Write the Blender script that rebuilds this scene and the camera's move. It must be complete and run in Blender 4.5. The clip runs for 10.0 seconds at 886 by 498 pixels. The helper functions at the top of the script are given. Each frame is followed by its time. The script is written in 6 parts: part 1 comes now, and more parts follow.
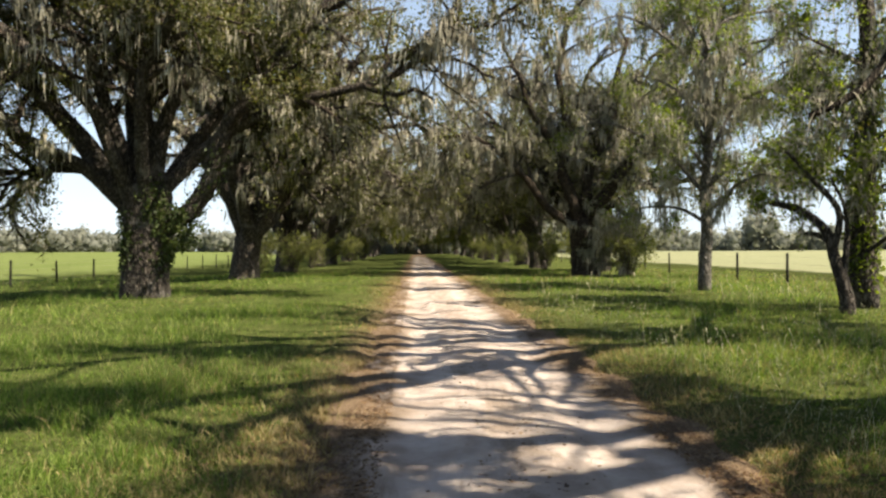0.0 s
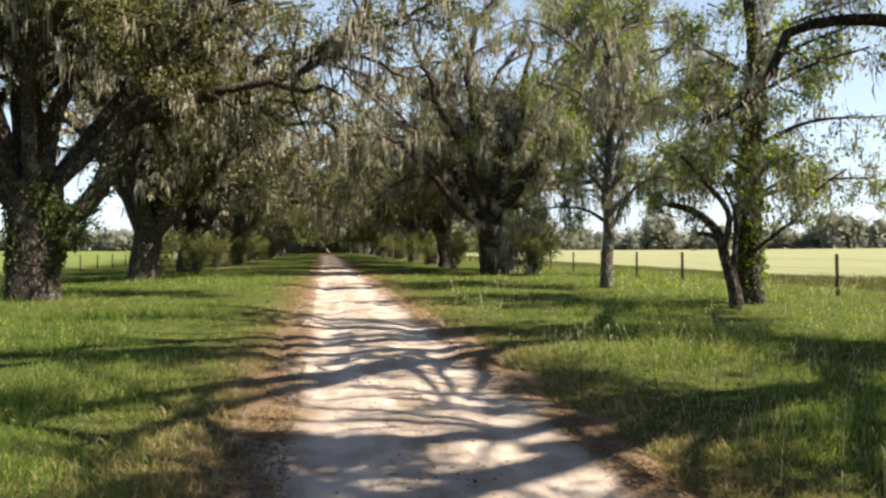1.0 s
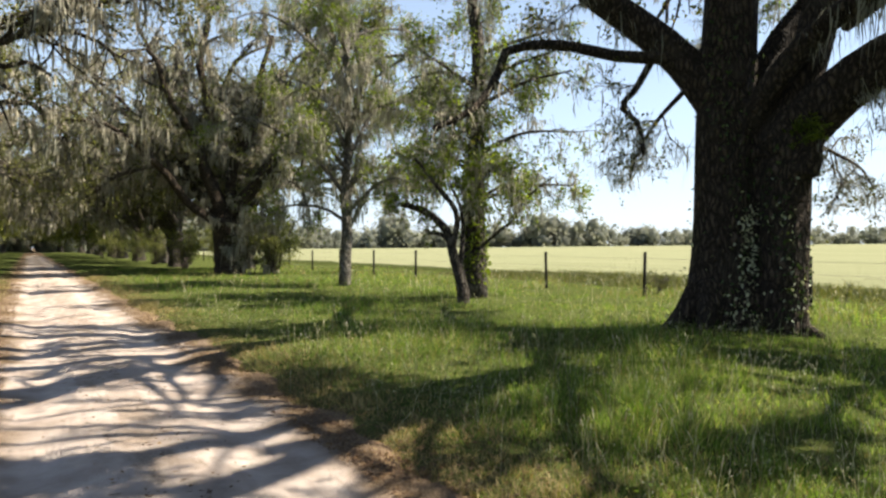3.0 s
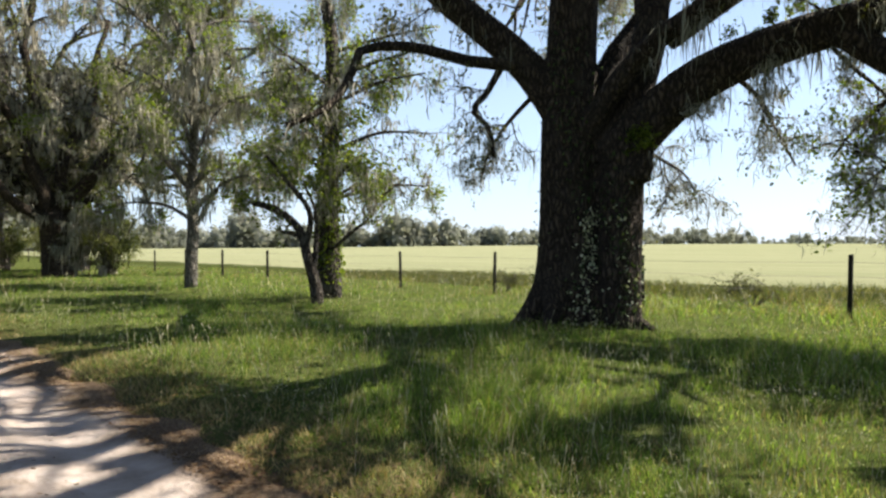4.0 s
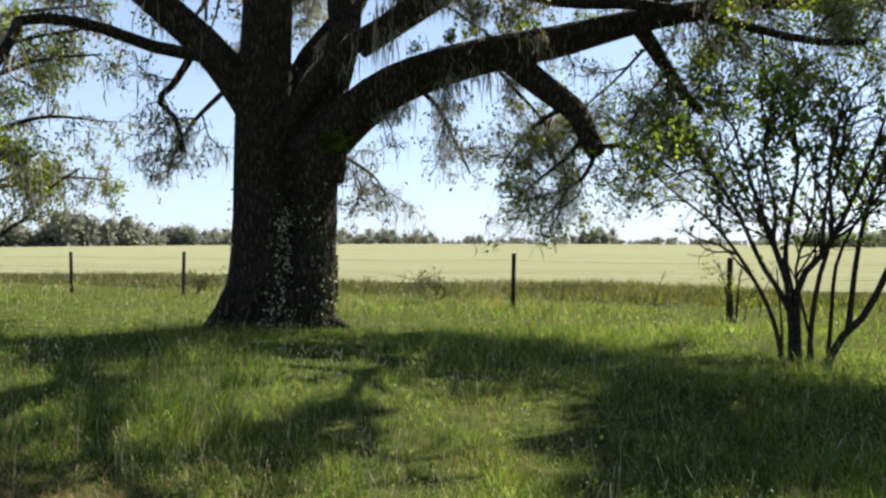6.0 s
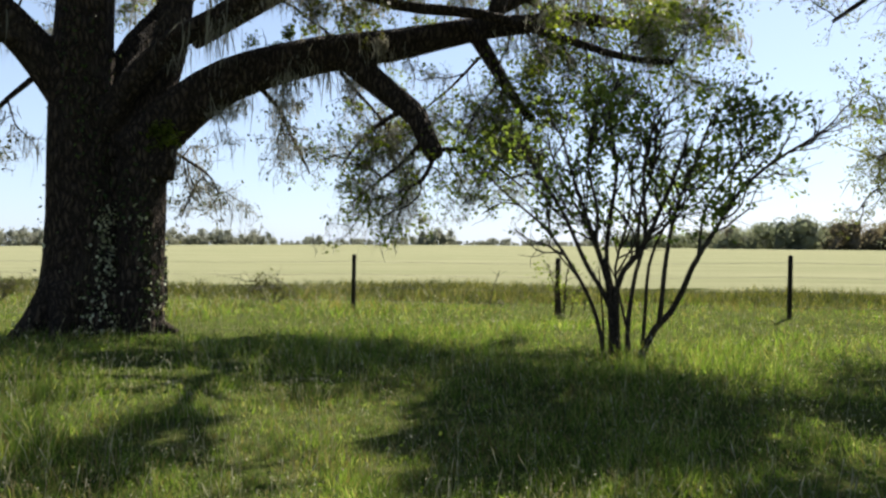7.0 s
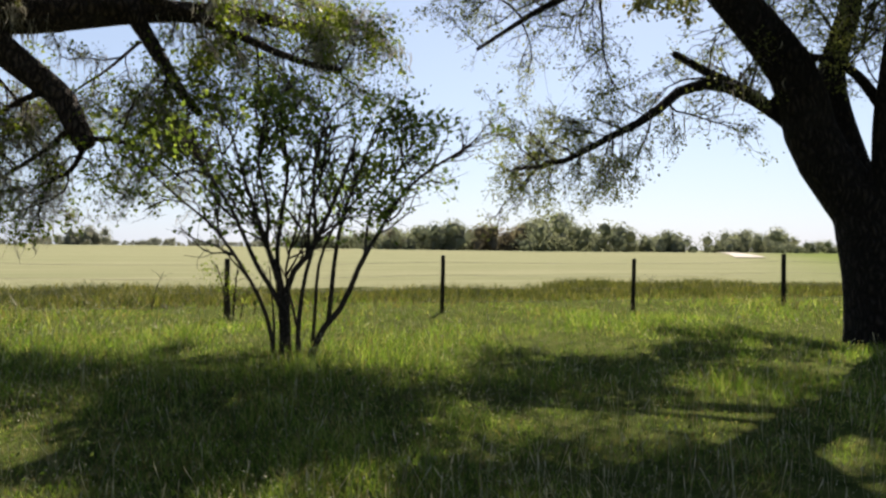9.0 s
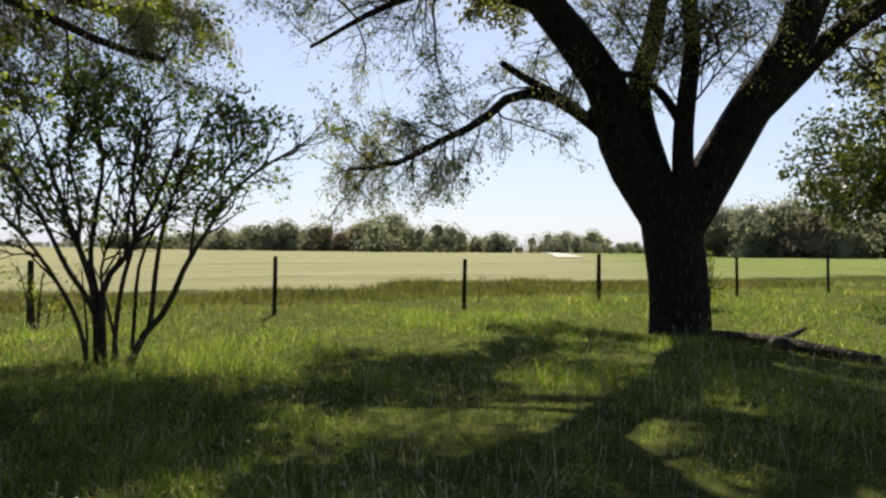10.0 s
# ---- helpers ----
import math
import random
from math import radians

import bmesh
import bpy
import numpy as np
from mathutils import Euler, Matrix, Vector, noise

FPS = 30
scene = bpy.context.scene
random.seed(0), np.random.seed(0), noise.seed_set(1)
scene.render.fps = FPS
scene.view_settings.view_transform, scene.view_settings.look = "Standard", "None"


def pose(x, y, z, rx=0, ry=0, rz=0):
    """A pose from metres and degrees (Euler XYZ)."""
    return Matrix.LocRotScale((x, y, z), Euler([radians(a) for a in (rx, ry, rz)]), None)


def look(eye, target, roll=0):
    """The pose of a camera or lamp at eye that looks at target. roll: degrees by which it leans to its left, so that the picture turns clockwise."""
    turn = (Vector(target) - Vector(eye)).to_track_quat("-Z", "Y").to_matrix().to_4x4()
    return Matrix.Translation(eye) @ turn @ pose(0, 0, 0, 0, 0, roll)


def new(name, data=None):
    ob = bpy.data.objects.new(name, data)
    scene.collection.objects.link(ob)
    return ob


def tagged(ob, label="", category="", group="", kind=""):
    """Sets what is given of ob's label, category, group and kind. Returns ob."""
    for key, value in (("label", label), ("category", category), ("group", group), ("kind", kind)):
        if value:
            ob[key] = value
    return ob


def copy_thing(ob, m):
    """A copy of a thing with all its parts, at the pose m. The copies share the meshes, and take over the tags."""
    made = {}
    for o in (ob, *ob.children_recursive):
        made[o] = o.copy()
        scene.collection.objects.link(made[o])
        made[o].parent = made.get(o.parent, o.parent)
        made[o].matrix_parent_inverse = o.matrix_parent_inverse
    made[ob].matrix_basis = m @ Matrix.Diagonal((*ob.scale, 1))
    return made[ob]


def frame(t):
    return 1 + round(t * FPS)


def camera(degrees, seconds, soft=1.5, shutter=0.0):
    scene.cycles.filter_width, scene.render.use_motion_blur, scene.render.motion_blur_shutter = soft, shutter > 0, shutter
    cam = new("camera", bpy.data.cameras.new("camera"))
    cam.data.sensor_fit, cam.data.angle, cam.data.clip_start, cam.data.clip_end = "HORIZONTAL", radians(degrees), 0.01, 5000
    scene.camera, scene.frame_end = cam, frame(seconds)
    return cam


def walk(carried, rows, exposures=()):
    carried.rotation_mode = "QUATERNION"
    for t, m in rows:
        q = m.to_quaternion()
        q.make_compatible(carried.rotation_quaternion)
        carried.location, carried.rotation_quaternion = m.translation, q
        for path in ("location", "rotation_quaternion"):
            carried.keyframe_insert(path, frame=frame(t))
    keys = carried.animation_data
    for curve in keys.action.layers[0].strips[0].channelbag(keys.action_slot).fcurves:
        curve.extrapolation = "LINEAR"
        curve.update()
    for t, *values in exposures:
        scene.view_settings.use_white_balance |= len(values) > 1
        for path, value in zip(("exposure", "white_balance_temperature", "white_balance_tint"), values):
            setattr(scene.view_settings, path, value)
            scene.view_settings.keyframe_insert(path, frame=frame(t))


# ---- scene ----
cam = camera(63.2, 10.0, soft=2.5)
EYE = (0.0, 0.0, 1.5)
HEADING = -2.2          # the road runs along +y
TURNS = (
    (0.0, 0, 0, 0), (0.5, -3.22, -0.05, 0.01), (1.0, -7.17, -0.07, -0.03), (1.5, -11.87, -0.12, -0.04),
    (2.0, -16.68, -0.16, -0.1), (2.5, -22.08, -0.19, -0.06), (4.0, -39.26, -0.21, 0.01), (4.5, -45.16, -0.25, -0.06),
    (5.0, -51.17, -0.21, -0.08), (5.5, -57.09, -0.23, -0.04), (7.0, -75.83, -0.15, -0.02), (7.5, -82.22, -0.15, -0.03),
    (8.0, -88.51, -0.12, -0.04), (8.5, -94.97, -0.11, -0.08), (9.0, -101.58, -0.08, -0.15), (9.5, -108.22, -0.01, -0.15),
    (10.0, -114.69, 0, -0.13))
walk(cam, [(t, pose(*EYE, 90 + pitch, roll, HEADING + yaw)) for t, yaw, pitch, roll in TURNS],
     exposures=[(0.0, 1.57, 7500, 10), (1.5, 1.65, 7350, 10), (2.5, 1.64, 7250, 10), (5.0, 1.46, 6700, 10), (8.0, 1.22, 6950, 13), (10.0, 1.05, 7250, 16)])

# ---- light: clear morning sun from behind the row of oaks ----
SUN_AZ, SUN_EL = 116.0, 46.0     # clockwise from the road's heading
sx = math.sin(radians(SUN_AZ)) * math.cos(radians(SUN_EL))
sy = math.cos(radians(SUN_AZ)) * math.cos(radians(SUN_EL))
sz = math.sin(radians(SUN_EL))
world = bpy.data.worlds.new("world")
scene.world = world
world.use_nodes = True
wn = world.node_tree.nodes
sky = wn.new("ShaderNodeTexSky")
sky.sky_type = "NISHITA"
sky.sun_disc = False
sky.sun_elevation, sky.sun_rotation = radians(SUN_EL), radians(SUN_AZ)
sky.air_density, sky.dust_density, sky.ozone_density = 1.0, 0.5, 2.5
wn["Background"].inputs["Strength"].default_value = 0.061
haze = wn.new("ShaderNodeMix")      # haze, thickest at the horizon
haze.data_type = "RGBA"
upward = wn.new("ShaderNodeSeparateXYZ")
world.node_tree.links.new(wn.new("ShaderNodeTexCoord").outputs["Generated"], upward.inputs[0])
thin = wn.new("ShaderNodeMapRange")
thin.inputs[2].default_value, thin.inputs[3].default_value, thin.inputs[4].default_value = 0.6, 0.68, 0.0
world.node_tree.links.new(upward.outputs[2], thin.inputs[0])
world.node_tree.links.new(thin.outputs[0], haze.inputs[0])
haze.inputs[7].default_value = (4.9, 6.4, 8.9, 1)
world.node_tree.links.new(sky.outputs[0], haze.inputs[6])
world.node_tree.links.new(haze.outputs[2], wn["Background"].inputs["Color"])
sun = new("sun", bpy.data.lights.new("sun", "SUN"))
sun.data.energy, sun.data.angle, sun.data.color = 5.0, radians(0.55), (1.0, 0.95, 0.86)
sun.matrix_world = look((sx * 60, sy * 60, sz * 60), (0, 0, 0))


# ---- materials ----
def material(name, rough=0.8):
    m = bpy.data.materials.new(name)
    m.use_nodes = True
    n = m.node_tree.nodes
    n["Principled BSDF"].inputs["Roughness"].default_value = rough
    return m, n, m.node_tree.links, n["Principled BSDF"]


def ramp(n, stops):
    r = n.new("ShaderNodeValToRGB")
    while len(r.color_ramp.elements) < len(stops):
        r.color_ramp.elements.new(0.5)
    for e, (p, c) in zip(r.color_ramp.elements, stops):
        e.position, e.color = p, (*c, 1)
    return r


def noise_tex(n, l, coord, scale, detail=5.0, rough=0.6, stretch=None):
    t = n.new("ShaderNodeTexNoise")
    t.inputs["Scale"].default_value, t.inputs["Detail"].default_value, t.inputs["Roughness"].default_value = scale, detail, rough
    if stretch:
        mp = n.new("ShaderNodeMapping")
        mp.inputs["Scale"].default_value = stretch
        l.new(coord, mp.inputs["Vector"])
        coord = mp.outputs[0]
    l.new(coord, t.inputs["Vector"])
    return t


def mixed(n, l, fac, a, b, blend="MIX"):
    m = n.new("ShaderNodeMix")
    m.data_type, m.blend_type = "RGBA", blend
    for socket, v in ((m.inputs[0], fac), (m.inputs[6], a), (m.inputs[7], b)):
        if isinstance(v, (int, float)):
            socket.default_value = v
        elif isinstance(v, tuple):
            socket.default_value = (*v, 1)
        else:
            l.new(v, socket)
    return m.outputs[2]


def math_node(n, l, op, a, b=None, c=None):
    m = n.new("ShaderNodeMath")
    m.operation = op
    for i, v in enumerate((a, b, c)):
        if v is None:
            continue
        if isinstance(v, (int, float)):
            m.inputs[i].default_value = v
        else:
            l.new(v, m.inputs[i])
    return m.outputs[0]


def span(n, l, value, lo, hi, to_lo=0.0, to_hi=1.0):
    m = n.new("ShaderNodeMapRange")
    m.interpolation_type = "SMOOTHSTEP"
    l.new(value, m.inputs[0])
    for i, v in enumerate((lo, hi, to_lo, to_hi)):
        m.inputs[i + 1].default_value = v
    return m.outputs[0]


def leaf_material(name, stops, through_light=0.45, rough=0.55, gloss=0.35, patches=0.5, shine=(1.25, 1.3, 0.6), low=(0.55, 0.6, 0.55), top=(1.35, 1.25, 1.1)):
    m, n, l, p = material(name, rough)
    g = n.new("ShaderNodeNewGeometry")
    r = ramp(n, stops)
    l.new(g.outputs["Random Per Island"], r.inputs[0])
    tc = n.new("ShaderNodeTexCoord")
    patch = noise_tex(n, l, tc.outputs["Object"], patches, 5.0, 0.7)
    tone = ramp(n, [(0.32, low), (0.68, top)])
    l.new(patch.outputs[0], tone.inputs[0])
    col = mixed(n, l, 1.0, r.outputs[0], tone.outputs[0], "MULTIPLY")
    l.new(col, p.inputs["Base Color"])
    p.inputs["Specular IOR Level"].default_value = gloss
    t = n.new("ShaderNodeBsdfTranslucent")
    l.new(mixed(n, l, 1.0, col, shine, "MULTIPLY"), t.inputs["Color"])
    mx = n.new("ShaderNodeMixShader")
    mx.inputs[0].default_value = through_light
    l.new(p.outputs[0], mx.inputs[1])
    l.new(t.outputs[0], mx.inputs[2])
    l.new(mx.outputs[0], n["Material Output"].inputs["Surface"])
    return m


def bark_material(name, dark, mid, pale, lichen, scale=1.0):
    m, n, l, p = material(name, 0.92)
    tc = n.new("ShaderNodeTexCoord")
    co = tc.outputs["Object"]
    ridges = n.new("ShaderNodeTexVoronoi")
    ridges.feature, ridges.inputs["Scale"].default_value = "DISTANCE_TO_EDGE", 1.0
    warp = noise_tex(n, l, co, 3.0 * scale, 4.0)
    add = n.new("ShaderNodeVectorMath")
    add.operation = "MULTIPLY_ADD"
    l.new(warp.outputs["Color"], add.inputs[0])
    add.inputs[1].default_value = (0.25, 0.25, 0.25)
    l.new(co, add.inputs[2])
    mp = n.new("ShaderNodeMapping")
    mp.inputs["Scale"].default_value = (13 * scale, 13 * scale, 3.2 * scale)
    l.new(add.outputs[0], mp.inputs["Vector"])
    l.new(mp.outputs[0], ridges.inputs["Vector"])
    fine = noise_tex(n, l, co, 30 * scale, 6.0, 0.7, (1, 1, 0.35))
    h = math_node(n, l, "ADD", math_node(n, l, "MULTIPLY", ridges.outputs["Distance"], 1.6), math_node(n, l, "MULTIPLY", fine.outputs[0], 0.5))
    r = ramp(n, [(0.2, dark), (0.5, mid), (0.9, pale)])
    l.new(h, r.inputs[0])
    patch = noise_tex(n, l, co, 1.3, 5.0, 0.65)
    spots = ramp(n, [(0.55, (0, 0, 0)), (0.68, (1, 1, 1))])
    l.new(patch.outputs[0], spots.inputs[0])
    col = mixed(n, l, math_node(n, l, "MULTIPLY", spots.outputs[0], 0.6), r.outputs[0], lichen)
    l.new(col, p.inputs["Base Color"])
    p.inputs["Specular IOR Level"].default_value = 0.2
    b = n.new("ShaderNodeBump")
    b.inputs["Strength"].default_value, b.inputs["Distance"].default_value = 1.0, 0.12
    l.new(h, b.inputs["Height"])
    l.new(b.outputs[0], p.inputs["Normal"])
    return m


BARK = bark_material("oak_bark", (0.009, 0.007, 0.0052), (0.044, 0.032, 0.023), (0.11, 0.082, 0.058), (0.07, 0.058, 0.042))
# oak bark again, darkened: the shade under the forked crown is in the colour
BARK_SHADED = bark_material("shaded_bark", (0.005, 0.004, 0.0032), (0.019, 0.015, 0.0115), (0.045, 0.036, 0.028), (0.03, 0.027, 0.021))
BARK_PALE = bark_material("mossy_bark", (0.036, 0.03, 0.023), (0.12, 0.1, 0.076), (0.23, 0.195, 0.15), (0.23, 0.205, 0.165))
BARK_DARK = bark_material("avenue_bark", (0.016, 0.013, 0.011), (0.06, 0.049, 0.04), (0.165, 0.142, 0.117), (0.19, 0.175, 0.15))
BARK_GREY = bark_material("grey_bark", (0.05, 0.044, 0.037), (0.15, 0.135, 0.115), (0.27, 0.25, 0.215), (0.25, 0.24, 0.2))
STEM_BARK = bark_material("shrub_bark", (0.026, 0.021, 0.016), (0.085, 0.068, 0.05), (0.17, 0.14, 0.11), (0.16, 0.16, 0.136), 2.5)
LEAF_OAK = leaf_material("oak_leaf", [(0, (0.0376, 0.044, 0.0136)), (0.5, (0.068, 0.0784, 0.024)), (0.85, (0.116, 0.119, 0.0376)), (1, (0.136, 0.109, 0.0544))])
LEAF_FRESH = leaf_material("fresh_leaf", [(0, (0.0632, 0.0864, 0.0176)), (0.5, (0.115, 0.15, 0.0288)), (1, (0.165, 0.195, 0.05))], 0.6, 0.5, 0.3, 0.5, (1.5, 1.65, 0.65))
LEAF_DARK = leaf_material("dark_leaf", [(0.0, (0.024, 0.04, 0.012)), (0.5, (0.044, 0.068, 0.0176)), (1.0, (0.08, 0.104, 0.032))], 0.35)
LEAF_SHRUB = leaf_material("shrub_leaf", [(0.0, (0.08, 0.122, 0.034)), (0.5, (0.15, 0.2, 0.058)), (1.0, (0.235, 0.275, 0.09))], 0.6, 0.6, 0.2, 0.8, (1.25, 1.4, 0.7))
# near-white leaf: sunlight caught by the trunk climber is put into its colour
LEAF_SUNLIT_CREEPER = leaf_material("sunlit_creeper_leaf", [(0.0, (0.3, 0.32, 0.24)), (1.0, (0.58, 0.6, 0.5))], 0.35, 0.4, 0.5)
LEAF_NEW = leaf_material("new_leaf", [(0.0, (0.11, 0.122, 0.05)), (0.5, (0.155, 0.17, 0.075)), (1.0, (0.21, 0.215, 0.11))], 0.6, 0.5, 0.3, 0.5, (1.5, 1.6, 0.85))
LEAF_IVY = leaf_material("ivy_leaf", [(0, (0.0216, 0.0432, 0.0104)), (0.6, (0.0432, 0.0792, 0.0184)), (1, (0.0936, 0.13, 0.0432))], 0.25, 0.5, 0.25)
# distance haze is mixed into the leaf colour: paler and greyer than near foliage
LEAF_FAR_HAZED = leaf_material("hazed_far_leaf", [(0.0, (0.21, 0.225, 0.195)), (0.5, (0.235, 0.25, 0.215)), (1.0, (0.255, 0.265, 0.23))], 0.6, 0.8, 0.1, 0.05, (1.1, 1.1, 0.95), (0.8, 0.83, 0.85), (1.15, 1.1, 1.05))
# copse leaves, lifted in colour to stand for haze
LEAF_COPSE_HAZED = leaf_material("hazed_copse_leaf", [(0.0, (0.19, 0.205, 0.16)), (0.5, (0.215, 0.23, 0.18)), (1.0, (0.24, 0.25, 0.195))], 0.5, 0.8, 0.1, 0.05, (1.15, 1.2, 0.95), (0.6, 0.65, 0.6), (1.3, 1.25, 1.1))
LEAF_AVENUE = leaf_material("avenue_leaf", [(0.0, (0.095, 0.105, 0.038)), (0.5, (0.15, 0.16, 0.062)), (1.0, (0.2, 0.205, 0.095))], 0.55, 0.6, 0.25, 0.25, (1.3, 1.4, 0.7))
# distant russet leaves, likewise paled for haze
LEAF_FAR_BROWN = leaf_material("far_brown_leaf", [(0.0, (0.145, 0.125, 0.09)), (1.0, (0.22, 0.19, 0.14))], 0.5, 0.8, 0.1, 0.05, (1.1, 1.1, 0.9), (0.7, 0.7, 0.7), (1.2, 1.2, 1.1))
MOSS = leaf_material("spanish_moss", [(0, (0.19, 0.184, 0.16)), (0.5, (0.285, 0.275, 0.24)), (1, (0.39, 0.375, 0.33))], 0.33, 0.9, 0.1, 0.5, (1.0, 1.02, 1.02))
GRASS = leaf_material("grass_blade", [(0.0, (0.034, 0.06, 0.013)), (0.35, (0.088, 0.15, 0.029)), (0.8, (0.156, 0.23, 0.054)), (1.0, (0.36, 0.35, 0.2))], 0.54, 0.55, 0.15, 2.2, (1.55, 1.64, 0.85), (0.45, 0.52, 0.45), (1.6, 1.5, 1.3))
# seed head colour, pale enough to serve for glints on the grass too
SEED_GLINT = leaf_material("seed_and_glint", [(0.0, (0.26, 0.26, 0.16)), (1.0, (0.54, 0.54, 0.42))], 0.4, 0.5, 0.4, 0.5, (1.0, 1.0, 0.95))
GRASS_RANK = leaf_material("rank_grass", [(0.0, (0.042, 0.055, 0.018)), (0.6, (0.09, 0.1, 0.038)), (1.0, (0.22, 0.2, 0.11))], 0.4, 0.5, 0.3, 0.4)
GRASS_DRY = leaf_material("dry_grass", [(0.0, (0.15, 0.11, 0.056)), (0.5, (0.24, 0.19, 0.1)), (1.0, (0.34, 0.285, 0.175))], 0.35, 0.7, 0.2)
WEED = leaf_material("weed_leaf", [(0.0, (0.056, 0.092, 0.022)), (0.6, (0.1, 0.142, 0.036)), (1.0, (0.15, 0.185, 0.06))], 0.4, 0.8, 0.1, 1.0, (1.15, 1.3, 0.7))
LITTER = leaf_material("fallen_leaf", [(0.0, (0.064, 0.0336, 0.02)), (0.6, (0.128, 0.076, 0.044)), (1.0, (0.224, 0.152, 0.088))], 0.2, 0.7, 0.2)


def ground_material():
    m, n, l, p = material("ground_soil_and_turf", 0.95)
    tc = n.new("ShaderNodeTexCoord")
    co = tc.outputs["Object"]
    sep = n.new("ShaderNodeSeparateXYZ")
    l.new(co, sep.inputs[0])
    big = noise_tex(n, l, co, 0.35, 5.0)
    mid = noise_tex(n, l, co, 3.0, 6.0, 0.7)
    fine = noise_tex(n, l, co, 45.0, 5.0, 0.7)
    turf = ramp(n, [(0.3, (0.032, 0.044, 0.0128)), (0.52, (0.064, 0.08, 0.024)), (0.72, (0.112, 0.112, 0.044))])
    l.new(mid.outputs[0], turf.inputs[0])
    litter = ramp(n, [(0.3, (0.075, 0.05, 0.032)), (0.52, (0.16, 0.112, 0.073)), (0.72, (0.28, 0.215, 0.147))])
    l.new(fine.outputs[0], litter.inputs[0])
    off = math_node(n, l, "ABSOLUTE", math_node(n, l, "SUBTRACT", sep.outputs[0], 0.68))
    off = math_node(n, l, "ADD", off, math_node(n, l, "MULTIPLY_ADD", mid.outputs[0], 1.6, -0.8))
    col = mixed(n, l, span(n, l, off, 1.25, 2.0), litter.outputs[0], turf.outputs[0])
    # grain fields beyond the fences on both sides
    stripes = noise_tex(n, l, co, 0.5, 4.0, 0.6, (1, 0.06, 1))
    field = ramp(n, [(0.3, (0.165, 0.178, 0.1)), (0.5, (0.198, 0.205, 0.12)), (0.7, (0.24, 0.238, 0.148))])
    l.new(stripes.outputs[0], field.inputs[0])
    green = ramp(n, [(0.35, (0.096, 0.124, 0.04)), (0.65, (0.128, 0.152, 0.056))])
    l.new(stripes.outputs[0], green.inputs[0])
    rank = ramp(n, [(0.3, (0.0224, 0.032, 0.0096)), (0.55, (0.048, 0.0576, 0.0192)), (0.75, (0.088, 0.084, 0.036))])
    l.new(mid.outputs[0], rank.inputs[0])
    edge = math_node(n, l, "ADD", sep.outputs[0], math_node(n, l, "MULTIPLY_ADD", big.outputs[0], 10.0, -5.0))
    col = mixed(n, l, span(n, l, edge, 19.5, 21.5), col, rank.outputs[0])
    lush = ramp(n, [(0.3, (0.105, 0.14, 0.045)), (0.7, (0.155, 0.185, 0.07))])
    l.new(stripes.outputs[0], lush.inputs[0])
    south = math_node(n, l, "SUBTRACT", math_node(n, l, "MULTIPLY", sep.outputs[1], -1.0), math_node(n, l, "MULTIPLY", sep.outputs[0], 0.75))
    grain = mixed(n, l, span(n, l, south, -4.0, 20.0), field.outputs[0], lush.outputs[0])
    col = mixed(n, l, span(n, l, edge, 25.5, 27.5), col, grain)
    col = mixed(n, l, span(n, l, edge, -27.0, -22.0, 1.0, 0.0), col, green.outputs[0])
    l.new(col, p.inputs["Base Color"])
    p.inputs["Specular IOR Level"].default_value = 0.0
    b = n.new("ShaderNodeBump")
    b.inputs["Strength"].default_value, b.inputs["Distance"].default_value = 0.8, 0.04
    l.new(fine.outputs[0], b.inputs["Height"])
    l.new(b.outputs[0], p.inputs["Normal"])
    return m


